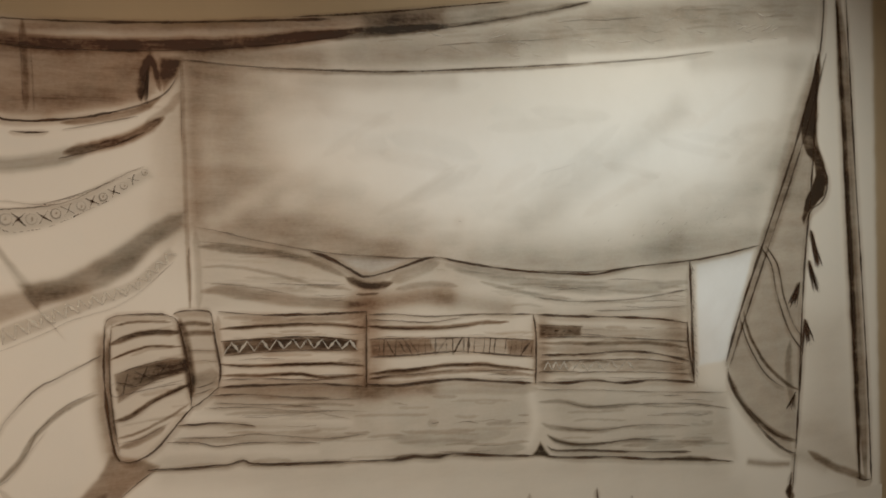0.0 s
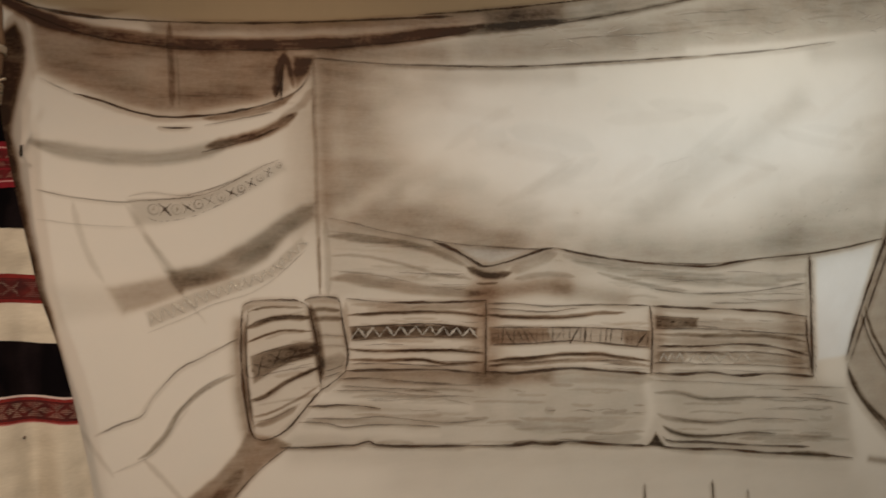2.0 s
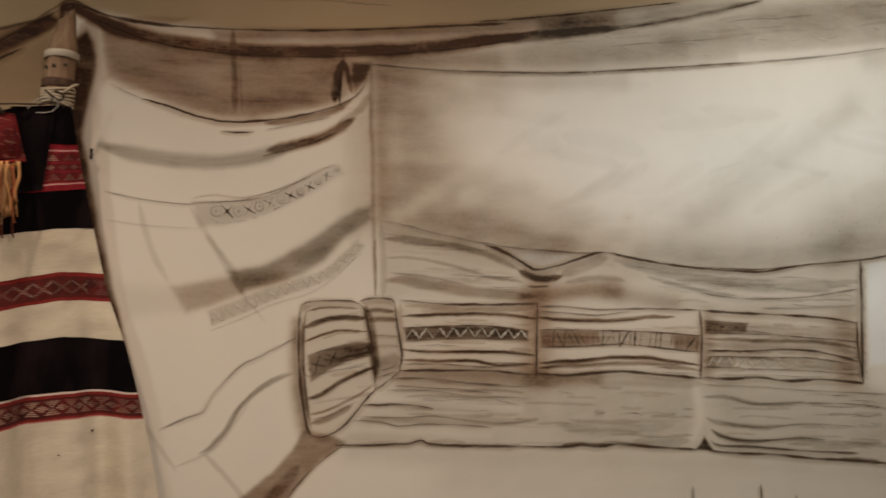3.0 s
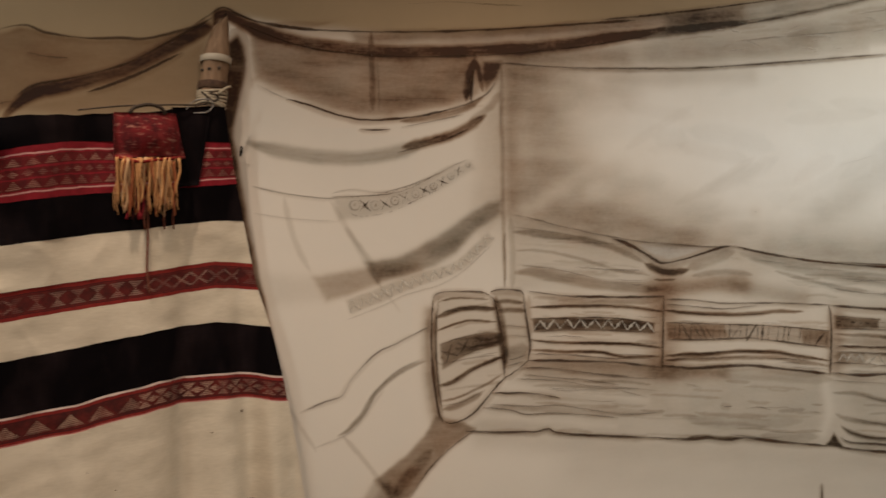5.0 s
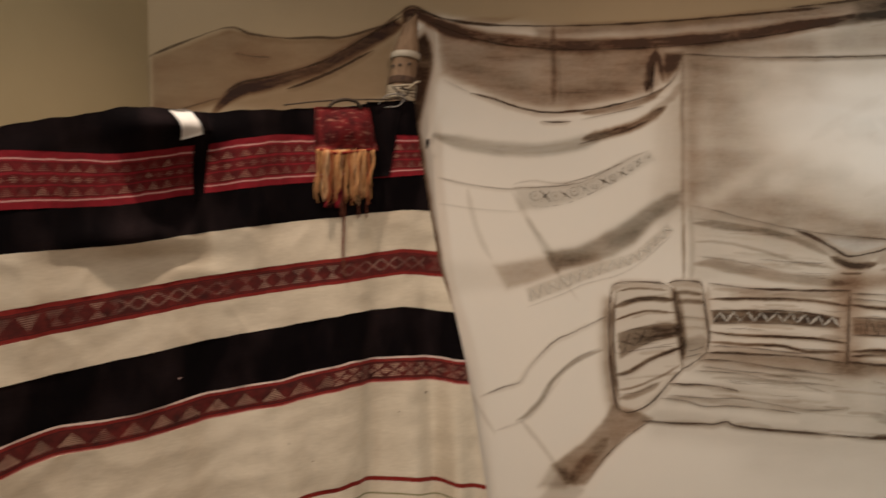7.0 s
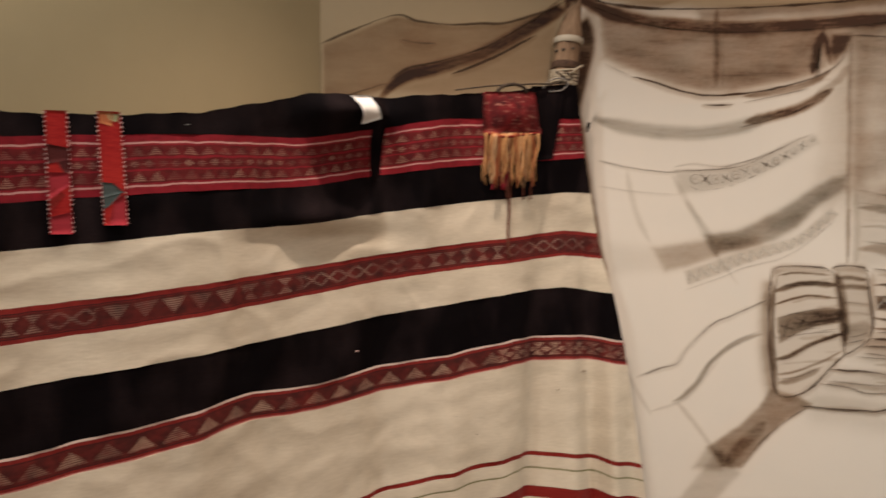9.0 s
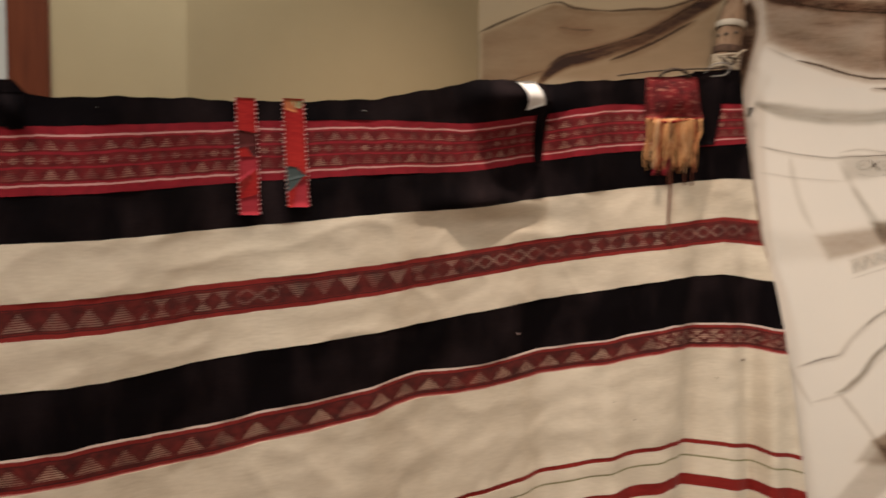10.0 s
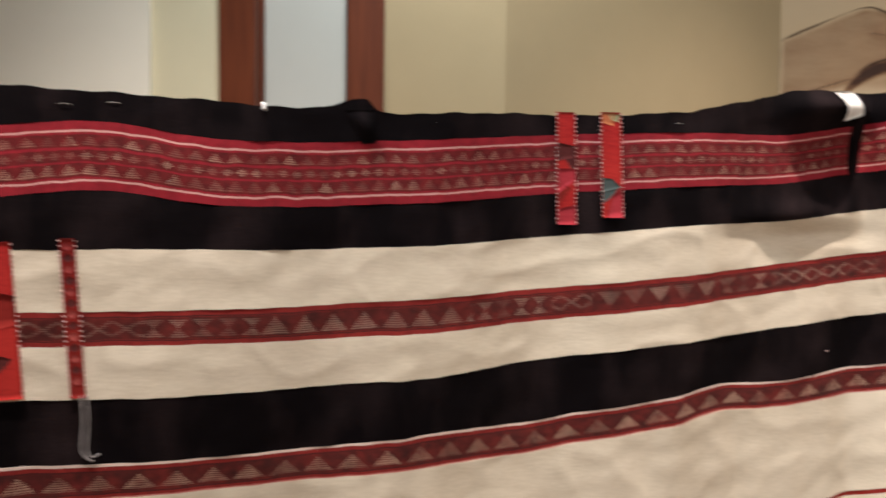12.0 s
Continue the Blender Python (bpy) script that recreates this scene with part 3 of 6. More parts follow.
wash("roof_band", 0.0356, 0.97, [(-0.83, 2.054), (-0.743, 2.024), (-0.64, 1.991), (-0.488, 1.976), (-0.332, 1.972), (-0.091, 1.983), (0.159, 2.009), (0.42, 2.055)], 0.95)
wash("roof_band", 0.0351, 0.97, [(-0.845, 2.036), (-0.956, 1.978), (-1.083, 1.907), (-1.212, 1.867), (-1.309, 1.842), (-1.362, 1.805), (-1.388, 1.776)], 0.95)
line("roof_band", 0.0077, 0.85, [(-0.83, 2.069), (-0.743, 2.042), (-0.639, 2.027), (-0.487, 2.023), (-0.332, 2.026), (-0.172, 2.034), (-0.008, 2.047), (0.332, 2.078)], warm=0.95)
line("roof_band", 0.0062, 0.78, [(-0.787, 2.034), (-0.64, 1.982), (-0.488, 1.962), (-0.332, 1.958), (-0.091, 1.969), (0.159, 1.997), (0.367, 2.033)], warm=0.95)
line("roof_band", 0.0064, 0.78, [(-0.861, 2.049), (-0.956, 1.993), (-1.083, 1.923), (-1.212, 1.884), (-1.309, 1.863), (-1.358, 1.831)], warm=0.95)
line("roof_band", 0.0064, 0.90, [(-1.18, 1.846), (-1.067, 1.89), (-0.94, 1.955)], warm=0.95)
line("tent_back", 0.0064, 0.62, [(-1.558, 1.935), (-1.472, 1.971), (-1.342, 2.015), (-1.277, 1.997), (-1.18, 1.986), (-1.1, 1.989), (-1.02, 1.991), (-0.885, 2.031)], warm=1.00)
line("tent_back", 0.0048, 0.34, [(-1.558, 1.935), (-1.558, 1.851), (-1.56, 1.774)], warm=1.00)
line("tent_back", 0.0064, 0.56, [(-1.326, 1.946), (-1.277, 1.936), (-1.228, 1.934)], warm=1.00)
line("tent_back", 0.0048, 0.67, [(-1.497, 1.783), (-1.424, 1.805), (-1.358, 1.824)], warm=1.00)
line("tent_back", 0.0031, 0.39, [(-0.346, 2.101), (-0.22, 2.112), (-0.106, 2.109), (-0.008, 2.109)], warm=1.00)
line("flap", 0.0117, 0.85, [(2.15, 2.087), (2.047, 1.795), (1.888, 1.432), (1.785, 1.203), (1.717, 1.025)], warm=0.50)
line("flap", 0.0079, 0.67, [(2.183, 2.089), (2.079, 1.796), (1.919, 1.432), (1.816, 1.202), (1.734, 1.014)], warm=0.50)
fill("flap", 0.004, 0.93, [(2.15, 2.097), (2.112, 1.976), (2.074, 1.885), (2.058, 1.835), (2.066, 1.776), (2.093, 1.727), (2.122, 1.701), (2.131, 1.657), (2.109, 1.607), (2.081, 1.567), (2.065, 1.507), (2.073, 1.485), (2.095, 1.525), (2.136, 1.554), (2.172, 1.584), (2.186, 1.637), (2.175, 1.697), (2.15, 1.747), (2.136, 1.797), (2.139, 1.917), (2.158, 2.037)], 0.50)
line("flap", 0.01, 0.90, [(2.144, 1.877), (2.122, 1.777), (2.183, 1.657), (2.172, 1.576), (2.111, 1.533), (2.084, 1.487)], warm=0.50)
line("flap", 0.0059, 0.78, [(1.87, 1.412), (1.922, 1.343), (1.945, 1.244), (2.003, 1.111), (2.067, 1.036)], warm=0.50)
line("flap", 0.006, 0.67, [(1.896, 1.411), (1.95, 1.342), (1.976, 1.242), (2.019, 1.14), (2.072, 1.076)], warm=0.50)
wash("flap", 0.0119, 0.83, [(1.793, 1.189), (1.831, 1.093), (1.902, 0.993), (1.999, 0.921), (2.05, 0.896)], 0.50)
line("flap", 0.0059, 0.67, [(1.775, 1.175), (1.818, 1.071), (1.894, 0.966), (1.991, 0.902)], warm=0.50)
wash("right_pole_painting", 0.0515, 0.66, [(2.244, 2.303), (2.267, 2.083), (2.29, 1.78), (2.324, 1.265), (2.36, 0.845), (2.384, 0.536)], 0.50)
line("right_pole_painting", 0.0123, 0.90, [(2.227, 2.302), (2.25, 2.082), (2.267, 1.779), (2.296, 1.37), (2.325, 0.974), (2.349, 0.541)], warm=0.50)
line("right_pole_painting", 0.0103, 0.80, [(2.278, 2.306), (2.295, 2.085), (2.33, 1.637), (2.359, 1.305), (2.389, 0.927), (2.413, 0.526)], warm=0.50)
line("right_pole_painting", 0.0099, 0.80, [(2.172, 2.297), (2.167, 2.197), (2.15, 2.077)], warm=0.50)
line("right_pole_painting", 0.0127, 0.80, [(2.337, 0.543), (2.378, 0.527), (2.416, 0.528)], warm=0.50)
wash("right_pole_painting", 0.0271, 0.63, [(2.094, 0.668), (2.233, 0.592), (2.378, 0.535)], 0.50)
wash("roof_band", 0.0314, 0.97, [(-0.929, 1.992), (-0.882, 2.029), (-0.836, 2.06), (-0.797, 2.04), (-0.738, 2.012), (-0.671, 1.99)], 0.95)
line("roof_band", 0.006, 0.85, [(-0.914, 2.025), (-0.873, 2.053), (-0.834, 2.076), (-0.796, 2.061), (-0.745, 2.039)], warm=0.95)
# cast shadow of the post and rug, painted onto the wall beside them
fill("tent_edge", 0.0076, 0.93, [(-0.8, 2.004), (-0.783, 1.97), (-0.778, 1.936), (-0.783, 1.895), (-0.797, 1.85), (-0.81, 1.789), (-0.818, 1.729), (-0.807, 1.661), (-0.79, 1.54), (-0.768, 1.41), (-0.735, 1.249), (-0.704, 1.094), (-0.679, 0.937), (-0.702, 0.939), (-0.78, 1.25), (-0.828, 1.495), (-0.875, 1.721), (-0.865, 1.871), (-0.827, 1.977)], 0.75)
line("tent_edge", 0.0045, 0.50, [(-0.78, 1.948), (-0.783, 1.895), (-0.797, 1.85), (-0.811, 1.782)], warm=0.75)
wash("right_pole_painting", 0.0246, 0.93, [(2.239, 2.302), (2.247, 2.082), (2.273, 1.779), (2.304, 1.369), (2.328, 0.974), (2.354, 0.54)], 0.50)
fill("flap", 0.0157, 0.30, [(2.028, 1.756), (2.036, 1.677), (2.001, 1.558), (1.935, 1.441), (1.883, 1.423), (1.962, 1.617)], 0.50)
# second coat of that painted post and rug shadow
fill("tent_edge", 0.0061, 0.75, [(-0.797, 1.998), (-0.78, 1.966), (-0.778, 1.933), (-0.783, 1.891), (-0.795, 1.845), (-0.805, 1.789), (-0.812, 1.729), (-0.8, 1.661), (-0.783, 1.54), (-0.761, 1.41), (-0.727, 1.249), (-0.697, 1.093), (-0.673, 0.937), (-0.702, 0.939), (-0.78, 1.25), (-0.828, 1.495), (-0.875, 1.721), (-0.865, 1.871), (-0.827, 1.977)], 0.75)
fill("roof_shade", 0.0178, 0.68, [(-0.486, 2.017), (-0.152, 2.038), (0.228, 2.071), (0.422, 2.100), (0.672, 2.132), (0.671, 2.093), (0.421, 2.057), (0.196, 2.030), (-0.153, 1.999), (-0.487, 1.988)], 0.75)
fill("roof_shade", 0.0207, 0.60, [(0.422, 2.100), (0.672, 2.132), (0.889, 2.168), (1.170, 2.191), (0.888, 2.118), (0.671, 2.077), (0.421, 2.032)], 0.30)
wash("roof_band", 0.0261, 0.78, [(0.291, 2.027), (0.421, 2.045), (0.558, 2.063), (0.682, 2.084)], 0.40)
wash("roof_band", 0.0144, 0.44, [(0.628, 2.074), (0.812, 2.106), (1.006, 2.147), (1.170, 2.191)], 0.30)
line("roof_band", 0.0054, 0.60, [(0.628, 2.068), (0.774, 2.097), (0.946, 2.134), (1.087, 2.167), (1.183, 2.195)], warm=0.30)
line("roof_band", 0.0056, 0.75, [(0.229, 2.077), (0.356, 2.091), (0.507, 2.111), (0.629, 2.130), (0.775, 2.153), (0.889, 2.170)], warm=0.30)
dots("roof_band", 0.0070, 1.00, [(0.292, 2.085), (0.507, 2.113), (0.683, 2.139), (0.850, 2.165)], 40)
fill("roof_shade", 0.0281, 0.39, [(-0.057, 1.959), (0.196, 2.000), (0.421, 2.029), (0.671, 2.067), (0.888, 2.112), (1.170, 2.184), (2.178, 2.338), (2.137, 2.137), (1.639, 2.072), (1.189, 2.011), (0.791, 1.970), (0.521, 1.950), (0.289, 1.945), (0.103, 1.944)], 0.35)
wash("roof_shade", 0.0584, 0.18, [(0.848, 2.049), (1.086, 2.084), (1.407, 2.130), (1.761, 2.170)], 0.20)
wash("roof_shade", 0.0440, 0.21, [(0.387, 1.981), (0.627, 2.000), (0.887, 2.035)], 0.50)
wash("roof_shade", 0.0497, 0.21, [(1.190, 2.147), (1.522, 2.182), (2.016, 2.246)], 0.30)
wash("roof_shade", 0.0448, 0.29, [(-0.042, 1.963), (0.134, 1.967), (0.289, 1.966)], 0.70)
lift(0.0185, 0.55, [(1.105, 2.013), (1.296, 2.031), (1.521, 2.058), (1.760, 2.090), (1.990, 2.124)])
line("roof_seam", 0.0055, 0.55, [(-0.068, 1.947), (0.103, 1.938), (0.289, 1.939), (0.521, 1.945), (0.790, 1.967), (0.984, 1.985), (1.147, 2.000)], warm=0.40)
wash("roof_seam", 0.0120, 0.39, [(0.103, 1.934), (0.521, 1.940), (0.984, 1.981), (1.253, 2.007)], 0.40)
line("roof_seam", 0.0060, 0.40, [(1.168, 2.003), (1.296, 2.015), (1.475, 2.037), (1.667, 2.068)], warm=0.30)
dots("roof_seam", 0.0061, 0.78, [(0.288, 1.937), (0.521, 1.944), (0.809, 1.967), (1.004, 1.986)], 46)
wash("tassel_painting", 0.0208, 0.93, [(-0.150, 1.954), (-0.161, 1.915), (-0.170, 1.879), (-0.174, 1.843)], 0.80)
wash("tassel_painting", 0.0126, 0.88, [(-0.145, 1.951), (-0.135, 1.916), (-0.129, 1.887), (-0.124, 1.864)], 0.80)
line("tassel_painting", 0.0047, 1.00, [(-0.148, 1.974), (-0.147, 1.951)], warm=0.60)
tuft("tassel_painting", 0.0033, 0.80, [(-0.152, 1.923), (-0.166, 1.837)], 10, 0.0125)
fill("side_cloth", 0.0056, 0.81, [(-0.121, 1.947), (-0.068, 1.944), (-0.084, 1.905), (-0.115, 1.865), (-0.124, 1.896)], 0.85)
fill("roof_shade", 0.0140, 0.65, [(-0.768, 2.021), (-0.649, 1.985), (-0.527, 1.970), (-0.371, 1.961), (-0.147, 1.966), (-0.069, 1.952), (-0.082, 1.905), (-0.165, 1.840), (-0.230, 1.820), (-0.389, 1.793), (-0.467, 1.792), (-0.545, 1.808), (-0.621, 1.833), (-0.755, 1.889)], 0.85)
wash("roof_shade", 0.0278, 0.31, [(-0.739, 2.007), (-0.588, 1.971), (-0.372, 1.955), (-0.180, 1.962)], 0.80)
wash("roof_shade", 0.0475, 0.29, [(-0.389, 1.833), (-0.245, 1.867), (-0.180, 1.915)], 0.80)
wash("roof_shade", 0.0336, 0.21, [(-0.725, 1.919), (-0.590, 1.877), (-0.467, 1.839)], 0.60)
wash("tent_pole_painting", 0.0140, 0.55, [(-0.438, 2.024), (-0.436, 1.926), (-0.435, 1.808)], 0.70)
line("tent_pole_painting", 0.0025, 0.35, [(-0.422, 1.957), (-0.420, 1.880), (-0.419, 1.808)], warm=0.60)
line("tent_pole_painting", 0.0022, 0.40, [(-0.446, 2.018), (-0.444, 1.925), (-0.442, 1.802)], warm=0.60)
line("side_cloth", 0.0033, 0.32, [(-0.748, 1.874), (-0.708, 1.853), (-0.666, 1.836)], warm=0.60)
line("side_cloth", 0.0059, 0.97, [(-0.669, 1.836), (-0.606, 1.820), (-0.545, 1.799), (-0.468, 1.783), (-0.389, 1.785), (-0.310, 1.794), (-0.230, 1.811)], warm=0.80)
line("side_cloth", 0.0048, 0.55, [(-0.246, 1.807), (-0.165, 1.832), (-0.112, 1.861), (-0.079, 1.908)], warm=0.80)
wash("side_cloth", 0.0175, 0.60, [(-0.358, 1.778), (-0.262, 1.793), (-0.181, 1.814), (-0.124, 1.850)], 0.75)
line("side_cloth", 0.0041, 0.80, [(-0.474, 1.757), (-0.437, 1.755), (-0.390, 1.757)], warm=0.60)
line("side_cloth", 0.0029, 0.45, [(-0.358, 1.762), (-0.278, 1.779), (-0.181, 1.800)], warm=0.60)
wash("side_cloth", 0.0370, 0.44, [(-0.773, 1.719), (-0.683, 1.695), (-0.577, 1.680), (-0.492, 1.676), (-0.375, 1.693), (-0.279, 1.722)], 0.15)
wash("side_cloth", 0.0271, 0.86, [(-0.355, 1.706), (-0.263, 1.728), (-0.190, 1.754), (-0.119, 1.796)], 0.80)
line("side_cloth", 0.0048, 0.60, [(-0.367, 1.693), (-0.247, 1.725), (-0.165, 1.761)], warm=0.80)
wash("side_cloth", 0.0194, 0.33, [(-0.165, 1.781), (-0.103, 1.822), (-0.076, 1.862)], 0.60)
line("side_cloth", 0.0031, 0.42, [(-0.763, 1.601), (-0.685, 1.582), (-0.579, 1.568), (-0.532, 1.569)], warm=0.30)
line("side_cloth", 0.0038, 0.62, [(-0.551, 1.572), (-0.470, 1.573), (-0.392, 1.579), (-0.341, 1.592), (-0.277, 1.623), (-0.215, 1.655), (-0.171, 1.675)], warm=0.40)
line("side_cloth", 0.0025, 0.45, [(-0.548, 1.582), (-0.493, 1.591), (-0.420, 1.583), (-0.344, 1.600), (-0.231, 1.643)], warm=0.40)
fill("side_cloth", 0.0079, 0.26, [(-0.548, 1.569), (-0.439, 1.569), (-0.344, 1.587), (-0.248, 1.628), (-0.163, 1.670), (-0.150, 1.647), (-0.232, 1.602), (-0.312, 1.562), (-0.392, 1.531), (-0.471, 1.513), (-0.533, 1.507)], 0.15)
line("side_cloth", 0.0024, 0.22, [(-0.761, 1.528), (-0.656, 1.512), (-0.533, 1.504)], warm=0.20)
wash("side_cloth", 0.0140, 0.13, [(-0.556, 1.560), (-0.503, 1.468), (-0.457, 1.381), (-0.429, 1.331)], 0.20)
wash("side_cloth", 0.0153, 0.17, [(-0.681, 1.570), (-0.657, 1.462), (-0.615, 1.369)], 0.20)
wash("side_cloth", 0.0141, 0.13, [(-0.518, 1.484), (-0.472, 1.429), (-0.434, 1.365)], 0.20)
fill("side_cloth", 0.0093, 0.44, [(-0.609, 1.354), (-0.520, 1.367), (-0.444, 1.378), (-0.420, 1.331), (-0.505, 1.301), (-0.570, 1.287)], 0.55)
fill("side_cloth", 0.0215, 0.13, [(-0.734, 1.364), (-0.612, 1.357), (-0.575, 1.291), (-0.720, 1.279)], 0.20)
line("side_cloth", 0.0047, 0.50, [(-0.645, 0.982), (-0.579, 1.008), (-0.532, 1.023), (-0.505, 1.066), (-0.436, 1.136), (-0.381, 1.161), (-0.284, 1.207)], warm=0.30)
wash("side_cloth", 0.0126, 0.47, [(-0.544, 0.911), (-0.522, 0.921), (-0.478, 0.966), (-0.443, 1.019), (-0.382, 1.074), (-0.298, 1.111)], 0.25)
line("side_cloth", 0.0032, 0.40, [(-0.526, 0.916), (-0.465, 0.976), (-0.433, 1.035), (-0.373, 1.087), (-0.301, 1.118)], warm=0.30)
line("side_cloth", 0.0031, 0.35, [(-0.604, 0.883), (-0.510, 0.920), (-0.454, 0.985), (-0.414, 1.034)], warm=0.30)
dots("side_cloth", 0.0057, 0.65, [(-0.454, 1.012), (-0.426, 1.042), (-0.398, 1.062), (-0.362, 1.082)], 16)
wash("side_cloth", 0.0126, 0.21, [(-0.533, 0.910), (-0.472, 0.839), (-0.414, 0.760)], 0.40)
wash("side_cloth", 0.0108, 0.16, [(-0.723, 1.091), (-0.679, 0.999), (-0.604, 0.870)], 0.20)
fill("drape_shadow", 0.0064, 0.65, [(-0.270, 0.955), (-0.189, 0.930), (-0.153, 0.909), (-0.222, 0.864), (-0.288, 0.800), (-0.350, 0.721), (-0.402, 0.724), (-0.442, 0.781), (-0.352, 0.848), (-0.300, 0.901)], 0.70)
wash("drape_shadow", 0.0321, 0.47, [(-0.284, 0.852), (-0.340, 0.794), (-0.389, 0.736)], 0.70)
fill("drape_shadow", 0.0095, 0.39, [(-0.442, 0.781), (-0.379, 0.755), (-0.405, 0.715), (-0.481, 0.720)], 0.50)
line("drape_shadow", 0.0040, 0.60, [(-0.153, 0.909), (-0.222, 0.864), (-0.288, 0.804), (-0.345, 0.727)], warm=0.70)
motifs("side_cloth", 0.0052, 0.83, [(-0.489, 1.548), (-0.434, 1.547), (-0.377, 1.560), (-0.312, 1.581), (-0.245, 1.611), (-0.169, 1.660)], 13, 0.0192, 0.0111)
dots("side_cloth", 0.0047, 0.78, [(-0.502, 1.527), (-0.478, 1.517), (-0.428, 1.521), (-0.377, 1.534), (-0.299, 1.570), (-0.245, 1.594)], 34)
dots("side_cloth", 0.0038, 0.78, [(-0.501, 1.570), (-0.426, 1.577), (-0.363, 1.591), (-0.298, 1.614), (-0.224, 1.653)], 44)
fill("side_cloth", 0.0096, 0.65, [(-0.463, 1.388), (-0.381, 1.400), (-0.316, 1.429), (-0.263, 1.457), (-0.194, 1.503), (-0.110, 1.553), (-0.074, 1.558), (-0.074, 1.521), (-0.140, 1.479), (-0.208, 1.413), (-0.265, 1.377), (-0.357, 1.349), (-0.426, 1.335)], 0.30)
fill("side_cloth", 0.0133, 0.39, [(-0.438, 1.379), (-0.369, 1.385), (-0.317, 1.390), (-0.305, 1.364), (-0.370, 1.348), (-0.429, 1.337)], 0.80)
wash("side_cloth", 0.0222, 0.13, [(-0.291, 1.400), (-0.209, 1.447), (-0.111, 1.524)], 0.10)
wash("side_cloth", 0.0129, 0.13, [(-0.515, 1.490), (-0.480, 1.438), (-0.445, 1.375), (-0.422, 1.329)], 0.30)
line("side_cloth", 0.0026, 0.20, [(-0.457, 1.380), (-0.427, 1.332), (-0.385, 1.276), (-0.367, 1.251)], warm=0.40)
zigzag("side_cloth", 0.0103, 0.85, [(-0.510, 1.267), (-0.435, 1.294), (-0.358, 1.324), (-0.279, 1.347), (-0.211, 1.370), (-0.167, 1.400), (-0.104, 1.458)], 15, 0.0205, 0.0128, 0.30)
line("side_cloth", 0.0022, 0.30, [(-0.511, 1.234), (-0.411, 1.271), (-0.346, 1.299), (-0.253, 1.323), (-0.184, 1.362), (-0.102, 1.434)], warm=0.40)
wash("side_cloth", 0.0850, 0.13, [(-0.103, 1.811), (-0.108, 1.625), (-0.126, 1.467)], 0.60)
wash("side_cloth", 0.0115, 0.34, [(-0.068, 1.941), (-0.070, 1.740), (-0.068, 1.523), (-0.067, 1.312)], 0.60)
line("side_cloth", 0.0028, 0.30, [(-0.073, 1.938), (-0.075, 1.740)], warm=0.70)
wash("side_cloth", 0.0058, 0.52, [(-0.066, 1.465), (-0.065, 1.378), (-0.065, 1.311)], 0.40)
wash("side_cloth", 0.0174, 0.21, [(-0.046, 1.508), (-0.043, 1.406), (-0.042, 1.311)], 0.30)
fill("panel_shade", 0.1245, 0.68, [(-0.064, 1.941), (0.073, 1.937), (0.099, 1.758), (0.171, 1.624), (0.280, 1.547), (0.443, 1.493), (0.652, 1.443), (0.652, 1.418), (0.342, 1.437), (-0.047, 1.523)], 0.55)
fill("panel_shade", 0.0317, 0.49, [(-0.064, 1.944), (-0.012, 1.935), (-0.031, 1.741), (-0.022, 1.522), (-0.057, 1.523)], 0.80)
wash("panel_shade", 0.0897, 0.27, [(-0.037, 1.914), (0.117, 1.892), (0.287, 1.876)], 0.60)
wash("panel_shade", 0.0692, 0.38, [(0.033, 1.533), (0.215, 1.487), (0.376, 1.461), (0.511, 1.447)], 0.55)
wash("panel_shade", 0.0664, 0.36, [(0.762, 1.412), (0.877, 1.398), (1.076, 1.380), (1.267, 1.380), (1.515, 1.404), (1.845, 1.436)], 0.20)
wash("panel_shade", 0.0964, 0.21, [(0.877, 1.439), (0.996, 1.432), (1.246, 1.424), (1.516, 1.452)], 0.15)
wash("panel_shade", 0.1515, 0.31, [(1.493, 1.472), (1.732, 1.523), (1.926, 1.657)], 0.15)
wash("panel_shade", 0.0663, 0.16, [(0.947, 1.522), (1.142, 1.635), (1.337, 1.743), (1.519, 1.874)], 0.10)
wash("panel_shade", 0.0728, 0.09, [(0.782, 1.472), (0.878, 1.503), (1.038, 1.569)], 0.20)
wash("panel_shade", 0.0496, 0.15, [(0.281, 1.624), (0.513, 1.535), (0.689, 1.474)], 0.30)
wash("panel_shade", 0.0608, 0.15, [(0.069, 1.787), (0.142, 1.684), (0.281, 1.593)], 0.50)
wash("panel_shade", 0.0358, 0.19, [(0.256, 1.898), (0.452, 1.912), (0.697, 1.923)], 0.40)
wash("panel_shade", 0.0526, 0.16, [(1.591, 2.028), (1.835, 2.053), (2.069, 2.054)], 0.20)
wash("panel_shade", 0.0590, 0.16, [(2.029, 2.032), (1.989, 1.834), (1.936, 1.696)], 0.30)
lift(0.0498, 0.25, [(0.840, 1.504), (1.038, 1.586), (1.249, 1.709), (1.450, 1.857)])
lift(0.0828, 0.30, [(1.270, 1.620), (1.518, 1.693), (1.759, 1.828)])
line("panel_edge", 0.0041, 0.50, [(-0.047, 1.520), (0.033, 1.503), (0.107, 1.482), (0.261, 1.450), (0.342, 1.437), (0.425, 1.429), (0.545, 1.418), (0.625, 1.417)], warm=0.50)
line("panel_edge", 0.0056, 0.92, [(0.648, 1.418), (0.743, 1.396), (0.876, 1.373), (0.995, 1.359), (1.170, 1.345), (1.267, 1.355), (1.378, 1.365)], warm=0.40)
line("panel_edge", 0.0055, 0.80, [(1.355, 1.364), (1.562, 1.374), (1.707, 1.390), (1.865, 1.416)], warm=0.40)
line("panel_edge", 0.0039, 0.70, [(0.975, 1.365), (1.170, 1.353), (1.355, 1.364)], warm=0.40)
